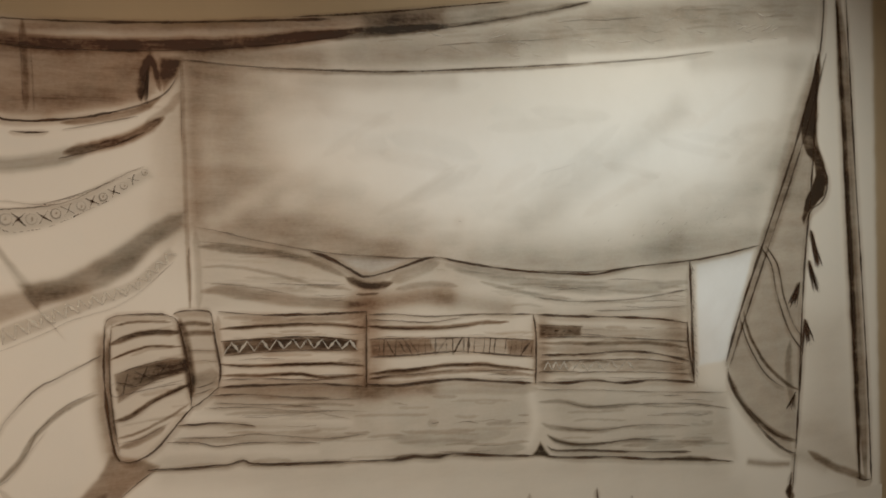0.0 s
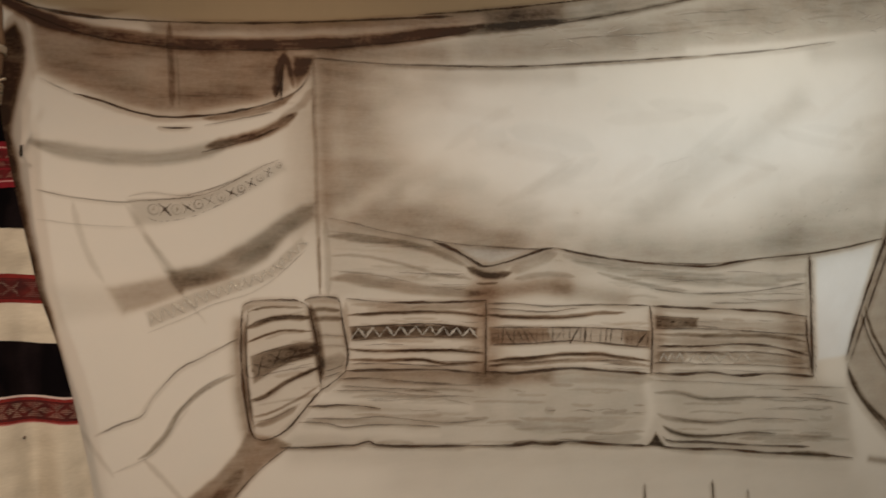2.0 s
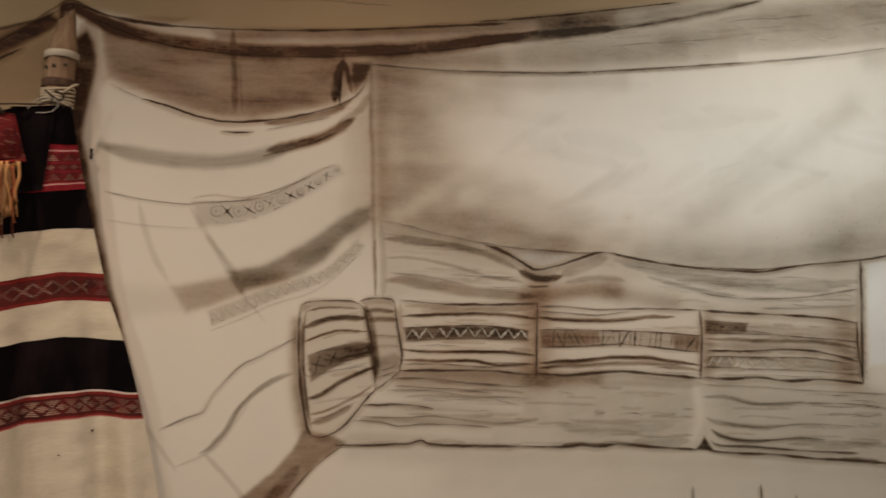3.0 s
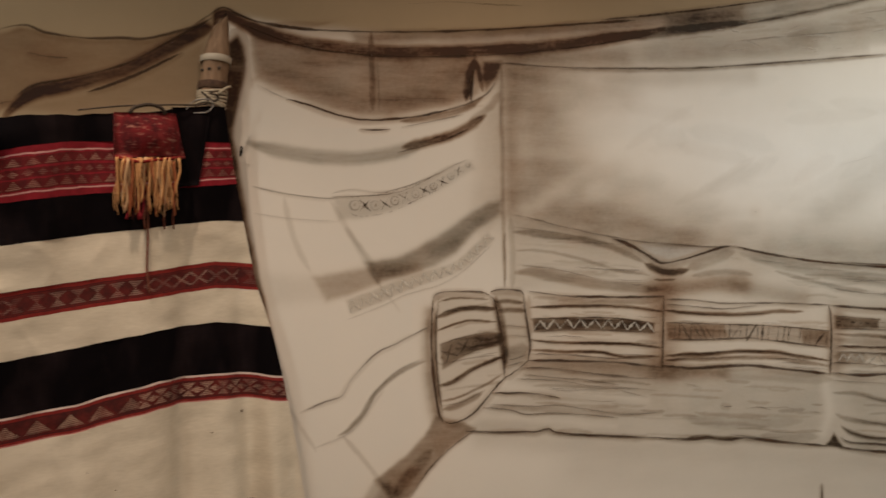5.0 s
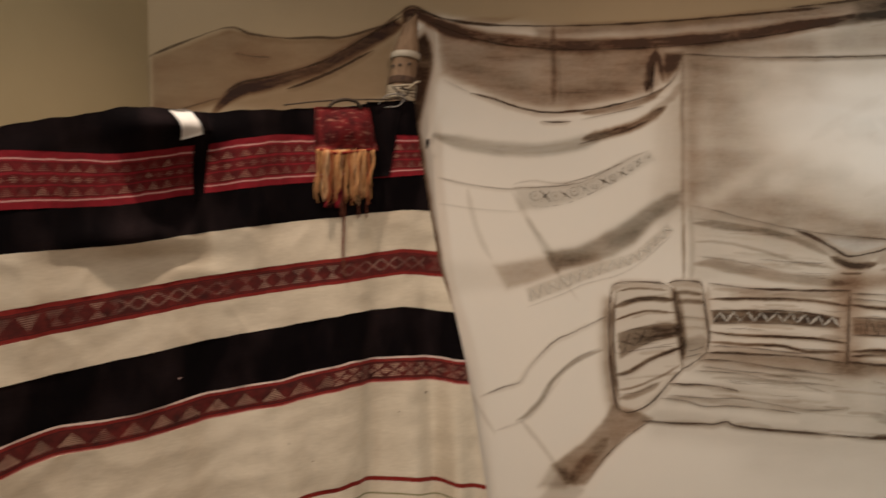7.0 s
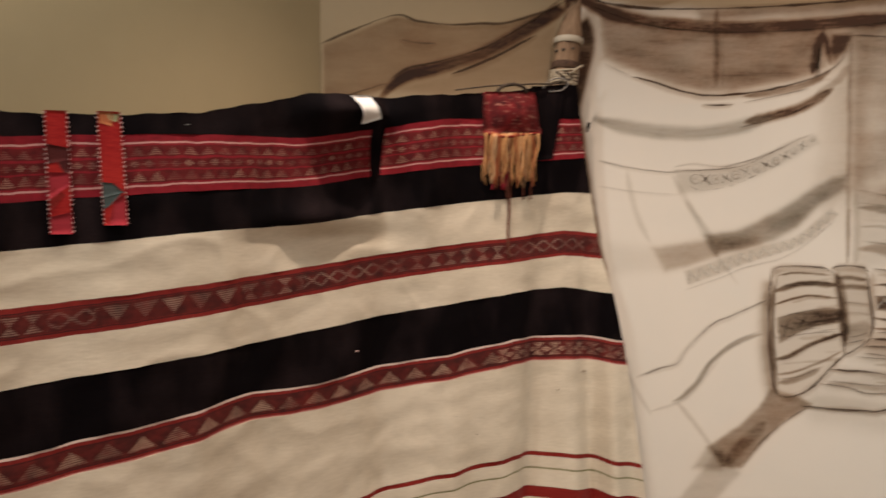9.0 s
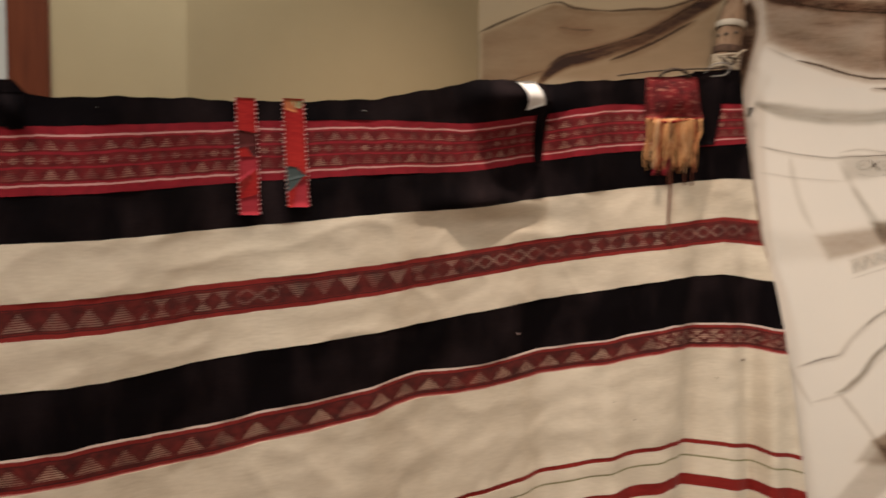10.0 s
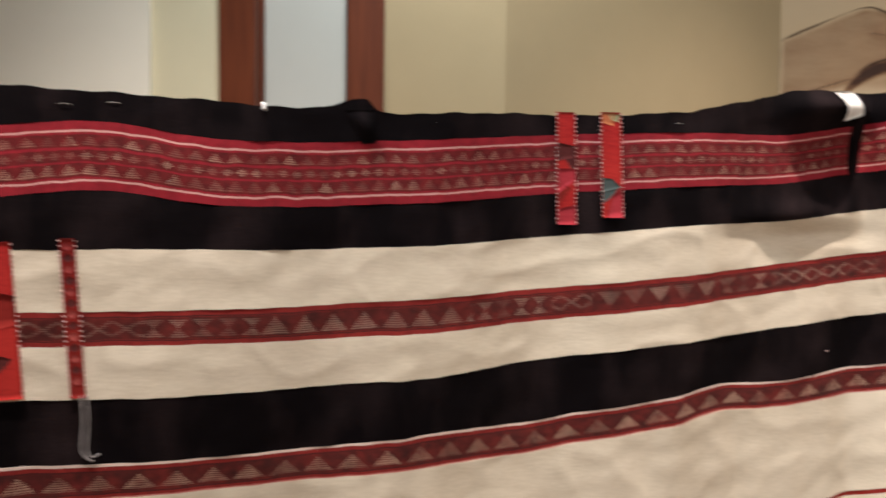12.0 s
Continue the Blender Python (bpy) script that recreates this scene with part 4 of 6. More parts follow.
line("panel_shade", 0.0064, 0.50, [(0.710, 1.520), (0.718, 1.518)], warm=0.60)
line("panel_shade", 0.0026, 0.12, [(0.999, 1.662), (1.060, 1.676), (1.112, 1.691)], warm=0.20)
line("panel_shade", 0.0026, 0.10, [(1.049, 1.617), (1.100, 1.628)], warm=0.20)
fill("striped_cloth", 0.0208, 0.20, [(-0.047, 1.516), (0.261, 1.446), (0.425, 1.424), (0.652, 1.413), (0.995, 1.356), (1.170, 1.341), (1.557, 1.371), (1.565, 1.188), (0.973, 1.232), (0.422, 1.272), (-0.053, 1.301)], 0.35)
wash("striped_cloth", 0.0199, 0.50, [(-0.038, 1.467), (0.061, 1.461), (0.183, 1.442), (0.277, 1.413), (0.357, 1.374)], 0.40)
wash("striped_cloth", 0.0213, 0.87, [(0.360, 1.370), (0.407, 1.349), (0.449, 1.344), (0.495, 1.351)], 0.50)
wash("striped_cloth", 0.0270, 0.36, [(0.492, 1.355), (0.562, 1.374), (0.643, 1.400)], 0.40)
line("striped_cloth", 0.0030, 0.30, [(-0.038, 1.482), (0.091, 1.465), (0.245, 1.432)], warm=0.40)
line("striped_cloth", 0.0076, 1.00, [(0.261, 1.446), (0.309, 1.429), (0.358, 1.402), (0.399, 1.378), (0.424, 1.372), (0.475, 1.380), (0.545, 1.399), (0.607, 1.416), (0.645, 1.418)], warm=0.40)
wash("striped_cloth", 0.0092, 0.36, [(-0.035, 1.416), (0.060, 1.412), (0.181, 1.384), (0.275, 1.352), (0.373, 1.335)], 0.30)
wash("striped_cloth", 0.0306, 0.50, [(-0.033, 1.353), (0.029, 1.350), (0.134, 1.329), (0.274, 1.305), (0.405, 1.292)], 0.60)
line("striped_cloth", 0.0024, 0.30, [(-0.029, 1.376), (0.089, 1.359), (0.211, 1.331)], warm=0.40)
wash("striped_shade", 0.0334, 0.62, [(0.375, 1.293), (0.422, 1.296), (0.508, 1.301), (0.596, 1.309), (0.677, 1.300)], 0.85)
wash("striped_shade", 0.0354, 0.31, [(0.650, 1.301), (0.760, 1.279), (0.874, 1.257)], 0.40)
wash("striped_shade", 0.0556, 0.26, [(0.423, 1.336), (0.422, 1.299), (0.421, 1.260)], 0.90)
wash("striped_cloth", 0.0065, 0.63, [(0.389, 1.323), (0.419, 1.320), (0.457, 1.323)], 0.50)
wash("striped_cloth", 0.0154, 0.31, [(0.508, 1.332), (0.614, 1.343), (0.705, 1.328)], 0.30)
wash("striped_cloth", 0.0342, 0.34, [(0.670, 1.393), (0.799, 1.361), (0.974, 1.325), (1.180, 1.298), (1.354, 1.293), (1.550, 1.302)], 0.10)
line("striped_cloth", 0.0055, 0.50, [(0.964, 1.285), (1.096, 1.265), (1.266, 1.258), (1.399, 1.263), (1.552, 1.279)], warm=0.20)
wash("striped_cloth", 0.0111, 0.36, [(0.780, 1.338), (0.954, 1.295), (1.096, 1.270)], 0.10)
line("striped_cloth", 0.0045, 0.35, [(1.179, 1.230), (1.354, 1.223), (1.552, 1.225)], warm=0.20)
fill("striped_cloth", 0.0170, 0.17, [(0.686, 1.285), (0.973, 1.251), (1.549, 1.234), (1.551, 1.185), (0.973, 1.232), (0.685, 1.256)], 0.20)
line("striped_cloth", 0.0110, 0.90, [(1.562, 1.371), (1.566, 1.264), (1.570, 1.150), (1.576, 0.972)], warm=0.40)
fringe("striped_cloth", 0.0042, 0.70, [(1.567, 1.365), (1.570, 1.226), (1.574, 1.112), (1.583, 0.975)], 46, 0.0191)
line("striped_cloth", 0.0028, 0.25, [(0.688, 1.379), (0.780, 1.367), (0.830, 1.359)], warm=0.20)
line("striped_cloth", 0.0028, 0.25, [(0.633, 1.384), (0.669, 1.379)], warm=0.30)
fill("cushion_zigzag", 0.0093, 0.20, [(-0.002, 1.292), (0.418, 1.273), (0.414, 1.066), (0.005, 1.102)], 0.70)
line("cushion_zigzag", 0.0057, 0.90, [(0.007, 1.299), (0.057, 1.291), (0.132, 1.282), (0.258, 1.276), (0.339, 1.274), (0.418, 1.274)], warm=0.70)
wash("cushion_zigzag", 0.0140, 0.31, [(0.020, 1.282), (0.210, 1.264), (0.405, 1.258)], 0.70)
wash("cushion_zigzag", 0.0093, 0.72, [(0.009, 1.251), (0.086, 1.252), (0.241, 1.249), (0.338, 1.240), (0.417, 1.227)], 0.70)
line("cushion_zigzag", 0.0040, 0.70, [(0.015, 1.255), (0.116, 1.253), (0.241, 1.251), (0.417, 1.230)], warm=0.70)
fill("cushion_zigzag", 0.0039, 0.86, [(0.014, 1.218), (0.116, 1.217), (0.240, 1.214), (0.337, 1.204), (0.390, 1.194), (0.389, 1.167), (0.239, 1.179), (0.099, 1.183), (0.020, 1.181)], 0.60)
line("cushion_zigzag", 0.0040, 0.85, [(0.011, 1.219), (0.116, 1.218), (0.240, 1.216), (0.390, 1.195)], warm=0.60)
line("cushion_zigzag", 0.0034, 0.75, [(0.019, 1.181), (0.099, 1.183), (0.239, 1.179), (0.393, 1.167)], warm=0.60)
zigzag("cushion_zigzag", 0.0088, 0.72, [(0.019, 1.200), (0.100, 1.201), (0.240, 1.197), (0.390, 1.181)], 9, 0.0163, 0.0146, 0.00)
wash("cushion_zigzag", 0.0078, 0.81, [(0.009, 1.158), (0.083, 1.149), (0.238, 1.141), (0.335, 1.135), (0.415, 1.120)], 0.70)
line("cushion_zigzag", 0.0040, 0.80, [(0.009, 1.159), (0.099, 1.147), (0.239, 1.143), (0.410, 1.122)], warm=0.60)
wash("cushion_zigzag", 0.0093, 0.86, [(0.011, 1.129), (0.113, 1.119), (0.206, 1.118), (0.286, 1.100), (0.405, 1.096)], 0.70)
line("cushion_zigzag", 0.0034, 0.60, [(0.011, 1.119), (0.128, 1.111), (0.269, 1.095), (0.401, 1.090)], warm=0.70)
line("cushion_zigzag", 0.0067, 1.00, [(0.002, 1.100), (0.097, 1.096), (0.253, 1.086), (0.334, 1.075), (0.414, 1.063)], warm=0.60)
wash("cushion_shade", 0.0554, 0.39, [(0.398, 1.268), (0.398, 1.166), (0.396, 1.071)], 0.90)
line("cushion_zigzag", 0.0054, 0.90, [(0.418, 1.274), (0.416, 1.165), (0.414, 1.063)], warm=0.70)
wash("cushion_zigzag", 0.0148, 0.26, [(0.004, 1.286), (0.009, 1.167)], 0.70)
fill("cushion_hatched", 0.0140, 0.17, [(0.422, 1.266), (0.963, 1.233), (0.964, 1.025), (0.417, 1.067)], 0.55)
wash("cushion_shade", 0.0560, 0.35, [(0.438, 1.262), (0.438, 1.163), (0.436, 1.067)], 0.90)
line("cushion_hatched", 0.0045, 0.65, [(0.425, 1.264), (0.507, 1.261), (0.613, 1.248), (0.778, 1.244), (0.963, 1.233)], warm=0.60)
line("cushion_hatched", 0.0041, 0.60, [(0.425, 1.250), (0.507, 1.242), (0.612, 1.231), (0.722, 1.239)], warm=0.60)
wash("cushion_hatched", 0.0121, 0.81, [(0.424, 1.231), (0.541, 1.220), (0.648, 1.213), (0.759, 1.217), (0.874, 1.216)], 0.70)
line("cushion_hatched", 0.0041, 0.70, [(0.424, 1.233), (0.541, 1.217), (0.666, 1.211), (0.759, 1.215)], warm=0.60)
fill("cushion_hatched", 0.0051, 0.68, [(0.429, 1.194), (0.611, 1.182), (0.629, 1.142), (0.557, 1.141), (0.429, 1.146)], 0.95)
fill("cushion_hatched", 0.0072, 0.36, [(0.611, 1.182), (0.777, 1.172), (0.962, 1.152), (0.961, 1.105), (0.872, 1.117), (0.776, 1.132), (0.629, 1.142)], 0.60)
fill("cushion_hatched", 0.0055, 0.52, [(0.863, 1.162), (0.964, 1.151), (0.963, 1.101), (0.872, 1.115)], 0.90)
line("cushion_hatched", 0.0045, 0.80, [(0.429, 1.196), (0.541, 1.189), (0.777, 1.174), (0.962, 1.153)], warm=0.70)
line("cushion_hatched", 0.0042, 0.75, [(0.428, 1.146), (0.557, 1.141), (0.683, 1.141), (0.776, 1.130), (0.872, 1.115), (0.961, 1.103)], warm=0.70)
bars("cushion_hatched", 0.0052, 0.85, [(0.437, 1.170), (0.575, 1.162), (0.777, 1.152), (0.951, 1.128)], 30)
wash("cushion_hatched", 0.0122, 0.72, [(0.427, 1.098), (0.539, 1.097), (0.646, 1.101), (0.776, 1.093), (0.960, 1.060)], 0.75)
line("cushion_hatched", 0.0045, 0.70, [(0.427, 1.100), (0.539, 1.100), (0.646, 1.102), (0.776, 1.095), (0.960, 1.062)], warm=0.60)
wash("cushion_hatched", 0.0140, 0.52, [(0.426, 1.084), (0.539, 1.084), (0.682, 1.081), (0.795, 1.074), (0.960, 1.043)], 0.70)
line("cushion_hatched", 0.0034, 0.50, [(0.426, 1.087), (0.539, 1.085), (0.682, 1.084)], warm=0.60)
line("cushion_hatched", 0.0075, 0.97, [(0.418, 1.069), (0.503, 1.058), (0.609, 1.059), (0.700, 1.058), (0.813, 1.042), (0.962, 1.022)], warm=0.60)
line("cushion_hatched", 0.0062, 0.90, [(0.959, 1.233), (0.968, 1.156), (0.964, 1.021)], warm=0.70)
fill("cushion_striped", 0.0139, 0.22, [(0.973, 1.230), (1.549, 1.171), (1.573, 0.972), (0.970, 1.026)], 0.45)
line("cushion_striped", 0.0073, 0.92, [(0.969, 1.232), (1.074, 1.221), (1.287, 1.204), (1.444, 1.187), (1.551, 1.168)], warm=0.60)
fill("cushion_striped", 0.0057, 0.75, [(0.978, 1.199), (1.132, 1.183), (1.132, 1.153), (0.982, 1.161)], 0.60)
fill("cushion_striped", 0.0101, 0.29, [(1.132, 1.183), (1.537, 1.141), (1.546, 1.114), (1.132, 1.152)], 0.50)
dots("cushion_striped", 0.0114, 0.91, [(0.992, 1.181), (1.115, 1.170)], 6)
line("cushion_striped", 0.0042, 0.60, [(0.978, 1.199), (1.074, 1.189), (1.136, 1.183)], warm=0.60)
line("cushion_striped", 0.0047, 0.70, [(0.982, 1.161), (1.136, 1.151), (1.286, 1.137), (1.551, 1.106)], warm=0.50)
wash("cushion_striped", 0.0119, 0.65, [(0.982, 1.143), (1.073, 1.136), (1.242, 1.122), (1.398, 1.112), (1.550, 1.084)], 0.50)
wash("cushion_striped", 0.0240, 0.34, [(0.981, 1.126), (1.199, 1.109), (1.420, 1.096), (1.550, 1.065)], 0.45)
line("cushion_striped", 0.0066, 0.88, [(0.987, 1.106), (1.156, 1.096), (1.264, 1.095), (1.397, 1.081), (1.555, 1.042)], warm=0.60)
wash("cushion_striped", 0.0303, 0.44, [(0.980, 1.072), (1.093, 1.062)], 0.60)
wash("cushion_striped", 0.0322, 0.31, [(1.093, 1.066), (1.307, 1.050), (1.550, 1.016)], 0.40)
zigzag("cushion_striped", 0.0095, 0.70, [(0.995, 1.071), (1.081, 1.065)], 3, 0.0150, 0.0153, 0.20)
zigzag("cushion_striped", 0.0062, 0.60, [(1.097, 1.062), (1.334, 1.047)], 4, 0.0173, 0.0182, 0.00)
line("cushion_striped", 0.0040, 0.60, [(0.981, 1.089), (1.199, 1.073), (1.375, 1.061), (1.550, 1.029)], warm=0.50)
line("cushion_striped", 0.0057, 0.80, [(0.976, 1.055), (1.072, 1.048), (1.126, 1.042)], warm=0.60)
line("cushion_striped", 0.0040, 0.50, [(1.114, 1.041), (1.329, 1.024), (1.564, 0.996)], warm=0.50)
wash("cushion_shade", 0.0840, 0.44, [(1.504, 1.158), (1.522, 1.078), (1.535, 0.987)], 0.80)
wash("cushion_shade", 0.0412, 0.44, [(0.988, 1.207), (0.987, 1.120), (0.986, 1.037)], 0.80)
line("cushion_striped", 0.0085, 0.95, [(0.970, 1.024), (1.072, 1.013), (1.177, 1.011), (1.285, 0.993), (1.419, 0.990), (1.580, 0.968)], warm=0.50)
line("cushion_striped", 0.0068, 0.85, [(1.549, 1.171), (1.557, 1.076), (1.580, 0.968)], warm=0.60)
fill("small_bolster", 0.0073, 0.34, [(-0.103, 1.300), (-0.017, 1.299), (0.003, 1.167), (0.002, 1.102), (-0.060, 1.061), (-0.077, 1.189)], 0.50)
line("small_bolster", 0.0062, 0.95, [(-0.108, 1.299), (-0.091, 1.305), (-0.060, 1.306), (-0.022, 1.302), (-0.011, 1.290)], warm=0.60)
line("small_bolster", 0.0056, 0.90, [(-0.011, 1.293), (-0.005, 1.242), (0.004, 1.182), (0.009, 1.144), (0.002, 1.102)], warm=0.60)
line("small_bolster", 0.0056, 0.95, [(0.003, 1.100), (-0.025, 1.078), (-0.052, 1.060), (-0.068, 1.054)], warm=0.60)
wash("small_bolster", 0.0231, 0.72, [(-0.092, 1.283), (-0.077, 1.203), (-0.066, 1.085)], 0.60)
wash("small_bolster", 0.0116, 0.72, [(-0.092, 1.271), (-0.053, 1.272), (-0.012, 1.265)], 0.50)
wash("small_bolster", 0.0145, 0.72, [(-0.087, 1.245), (-0.047, 1.246), (-0.005, 1.241)], 0.60)
line("small_bolster", 0.0035, 0.70, [(-0.077, 1.202), (-0.041, 1.200), (0.001, 1.194)], warm=0.60)
line("small_bolster", 0.0029, 0.55, [(-0.072, 1.171), (-0.034, 1.173), (0.005, 1.166)], warm=0.50)
wash("small_bolster", 0.0322, 0.39, [(-0.065, 1.120), (-0.033, 1.129), (0.003, 1.132)], 0.50)
line("small_bolster", 0.0044, 0.75, [(-0.068, 1.103), (-0.036, 1.106), (0.004, 1.120)], warm=0.50)
line("small_bolster", 0.0035, 0.60, [(-0.066, 1.085), (-0.037, 1.091), (-0.010, 1.100)], warm=0.50)
fill("round_bolster", 0.0085, 0.22, [(-0.267, 1.294), (-0.131, 1.297), (-0.101, 1.271), (-0.071, 1.144), (-0.072, 1.053), (-0.154, 0.963), (-0.216, 0.933), (-0.253, 0.946), (-0.274, 1.077)], 0.50)
wash("round_bolster_shade", 0.0219, 0.44, [(-0.287, 1.248), (-0.291, 1.121), (-0.283, 1.021), (-0.269, 0.948)], 0.60)
line("round_bolster", 0.0060, 0.97, [(-0.275, 1.275), (-0.262, 1.298), (-0.213, 1.304), (-0.134, 1.300), (-0.113, 1.292)], warm=0.60)
line("round_bolster", 0.0070, 0.97, [(-0.113, 1.293), (-0.098, 1.278), (-0.084, 1.218), (-0.071, 1.144), (-0.068, 1.053)], warm=0.60)
line("round_bolster", 0.0075, 1.00, [(-0.274, 1.278), (-0.279, 1.205), (-0.278, 1.120), (-0.271, 1.034), (-0.260, 0.961), (-0.248, 0.937)], warm=0.60)
line("round_bolster", 0.0069, 0.95, [(-0.249, 0.939), (-0.216, 0.930), (-0.163, 0.954), (-0.122, 0.995), (-0.088, 1.034), (-0.068, 1.053)], warm=0.60)
line("round_bolster", 0.0033, 0.60, [(-0.258, 1.285), (-0.266, 1.190), (-0.263, 1.076), (-0.250, 0.960)], warm=0.60)
wash("round_bolster", 0.0138, 0.52, [(-0.266, 1.246), (-0.270, 1.105), (-0.258, 0.976)], 0.60)
wash("round_bolster", 0.0056, 0.65, [(-0.255, 1.277), (-0.200, 1.286), (-0.114, 1.279)], 0.50)
wash("round_bolster", 0.0154, 0.82, [(-0.264, 1.231), (-0.226, 1.246), (-0.174, 1.255), (-0.093, 1.251)], 0.60)
line("round_bolster", 0.0036, 0.75, [(-0.258, 1.237), (-0.222, 1.252), (-0.160, 1.259), (-0.090, 1.254)], warm=0.60)
wash("round_bolster", 0.0070, 0.86, [(-0.261, 1.193), (-0.216, 1.211), (-0.161, 1.220), (-0.091, 1.214)], 0.60)
fill("round_bolster", 0.0042, 0.73, [(-0.254, 1.155), (-0.203, 1.170), (-0.120, 1.185), (-0.079, 1.180), (-0.077, 1.150), (-0.146, 1.136), (-0.202, 1.113), (-0.247, 1.086)], 0.55)
motifs("round_bolster", 0.0055, 1.00, [(-0.250, 1.117), (-0.204, 1.142), (-0.149, 1.158), (-0.085, 1.166)], 8, 0.0249, 0.0130)
line("round_bolster", 0.0031, 0.70, [(-0.254, 1.155), (-0.203, 1.170), (-0.120, 1.185), (-0.080, 1.180)], warm=0.60)
line("round_bolster", 0.0028, 0.60, [(-0.247, 1.086), (-0.202, 1.113), (-0.146, 1.136), (-0.075, 1.150)], warm=0.60)
wash("round_bolster", 0.0113, 0.82, [(-0.259, 1.038), (-0.221, 1.046), (-0.165, 1.079), (-0.111, 1.102), (-0.071, 1.115)], 0.60)
line("round_bolster", 0.0037, 0.70, [(-0.255, 1.035), (-0.207, 1.048), (-0.151, 1.084), (-0.071, 1.112)], warm=0.60)
wash("round_bolster", 0.0071, 0.65, [(-0.255, 0.995), (-0.194, 1.004), (-0.124, 1.035), (-0.078, 1.062)], 0.60)
wash("round_bolster", 0.0169, 0.55, [(-0.247, 0.971), (-0.192, 0.982), (-0.136, 1.010)], 0.60)
line("round_bolster", 0.0028, 0.50, [(-0.250, 0.982), (-0.195, 0.989), (-0.124, 1.021)], warm=0.60)
fill("mattress", 0.0207, 0.24, [(0.003, 1.093), (0.417, 1.059), (0.970, 1.017), (1.583, 0.960), (1.719, 0.909), (1.753, 0.687), (0.987, 0.792), (0.396, 0.854), (0.092, 0.887), (-0.181, 0.905), (-0.081, 1.028)], 0.30)
wash("mattress_shade", 0.0351, 0.47, [(0.010, 1.086), (0.205, 1.072), (0.417, 1.047), (0.609, 1.038)], 0.85)
wash("mattress", 0.0321, 0.28, [(0.573, 1.038), (0.775, 1.022), (0.969, 1.000)], 0.40)
fill("mattress", 0.0470, 0.19, [(0.022, 1.091), (0.434, 1.051), (0.432, 0.939), (0.020, 1.002)], 0.60)
fill("mattress", 0.0459, 0.15, [(0.468, 1.032), (0.949, 1.002), (0.947, 0.828), (0.499, 0.875)], 0.10)
fill("mattress", 0.0449, 0.15, [(1.010, 0.996), (1.704, 0.929), (1.753, 0.710), (1.069, 0.813)], 0.15)
line("mattress", 0.0037, 0.65, [(-0.019, 1.079), (0.067, 1.075), (0.205, 1.053), (0.320, 1.040)], warm=0.60)
line("mattress", 0.0031, 0.55, [(-0.011, 1.060), (0.096, 1.045), (0.173, 1.037), (0.276, 1.017)], warm=0.60)
line("mattress", 0.0031, 0.50, [(-0.035, 1.049), (0.096, 1.037), (0.204, 1.016), (0.293, 1.010)], warm=0.60)
line("mattress", 0.0049, 0.92, [(-0.108, 1.011), (-0.053, 1.008), (-0.007, 1.007), (0.050, 0.998), (0.098, 0.987)], warm=0.60)
line("mattress", 0.0034, 0.40, [(-0.117, 0.979), (0.019, 0.967), (0.094, 0.966), (0.202, 0.946), (0.298, 0.930), (0.415, 0.929)], warm=0.50)
wash("mattress", 0.0153, 0.28, [(-0.111, 0.972), (0.049, 0.955), (0.202, 0.938), (0.364, 0.928)], 0.40)
line("mattress", 0.0039, 0.55, [(-0.131, 0.970), (-0.054, 0.960), (-0.004, 0.944), (0.063, 0.945), (0.171, 0.935), (0.274, 0.920)], warm=0.60)
line("mattress", 0.0059, 0.97, [(-0.181, 0.905), (-0.085, 0.898), (-0.012, 0.895), (0.020, 0.892), (0.062, 0.899), (0.086, 0.888), (0.169, 0.876), (0.330, 0.861), (0.416, 0.853)], warm=0.60)
line("mattress", 0.0068, 0.95, [(0.405, 0.853), (0.516, 0.845), (0.555, 0.848), (0.623, 0.836), (0.682, 0.839), (0.809, 0.819), (0.954, 0.799)], warm=0.40)
wash("mattress", 0.0120, 0.70, [(0.499, 0.849), (0.560, 0.846), (0.660, 0.837)], 0.40)
fill("mattress", 0.0047, 0.99, [(0.946, 0.799), (0.967, 0.817), (0.979, 0.837), (0.995, 0.812), (1.015, 0.788)], 0.30)
line("mattress", 0.0075, 0.92, [(0.997, 0.792), (1.110, 0.774), (1.238, 0.760), (1.394, 0.733), (1.581, 0.709), (1.743, 0.680)], warm=0.30)
wash("mattress", 0.0150, 0.60, [(1.486, 0.721), (1.581, 0.709), (1.653, 0.696)], 0.30)
line("mattress", 0.0059, 0.75, [(1.003, 0.823), (1.036, 0.805), (1.153, 0.792), (1.327, 0.765), (1.562, 0.736)], warm=0.20)
wash("mattress", 0.0135, 0.55, [(1.008, 0.854), (1.038, 0.835), (1.115, 0.813), (1.222, 0.807)], 0.20)
line("mattress", 0.0059, 0.75, [(1.004, 0.860), (1.038, 0.835), (1.115, 0.815), (1.222, 0.807), (1.327, 0.806), (1.429, 0.792)], warm=0.20)
wash("mattress", 0.0155, 0.34, [(0.984, 0.897), (1.029, 0.876), (1.175, 0.851), (1.266, 0.851)], 0.20)
line("mattress", 0.0040, 0.40, [(1.039, 0.881), (1.175, 0.851), (1.350, 0.849), (1.558, 0.824)], warm=0.20)
wash("mattress", 0.0126, 0.26, [(1.283, 0.787), (1.487, 0.772), (1.728, 0.744)], 0.20)
wash("mattress", 0.0117, 0.36, [(0.973, 0.961), (1.071, 0.955), (1.154, 0.928), (1.262, 0.921), (1.351, 0.921)], 0.20)
line("mattress", 0.0041, 0.42, [(1.071, 0.953), (1.154, 0.928), (1.284, 0.922), (1.558, 0.898), (1.729, 0.863)], warm=0.20)
line("mattress", 0.0036, 0.35, [(0.973, 1.000), (1.176, 0.980), (1.396, 0.953), (1.719, 0.920)], warm=0.20)
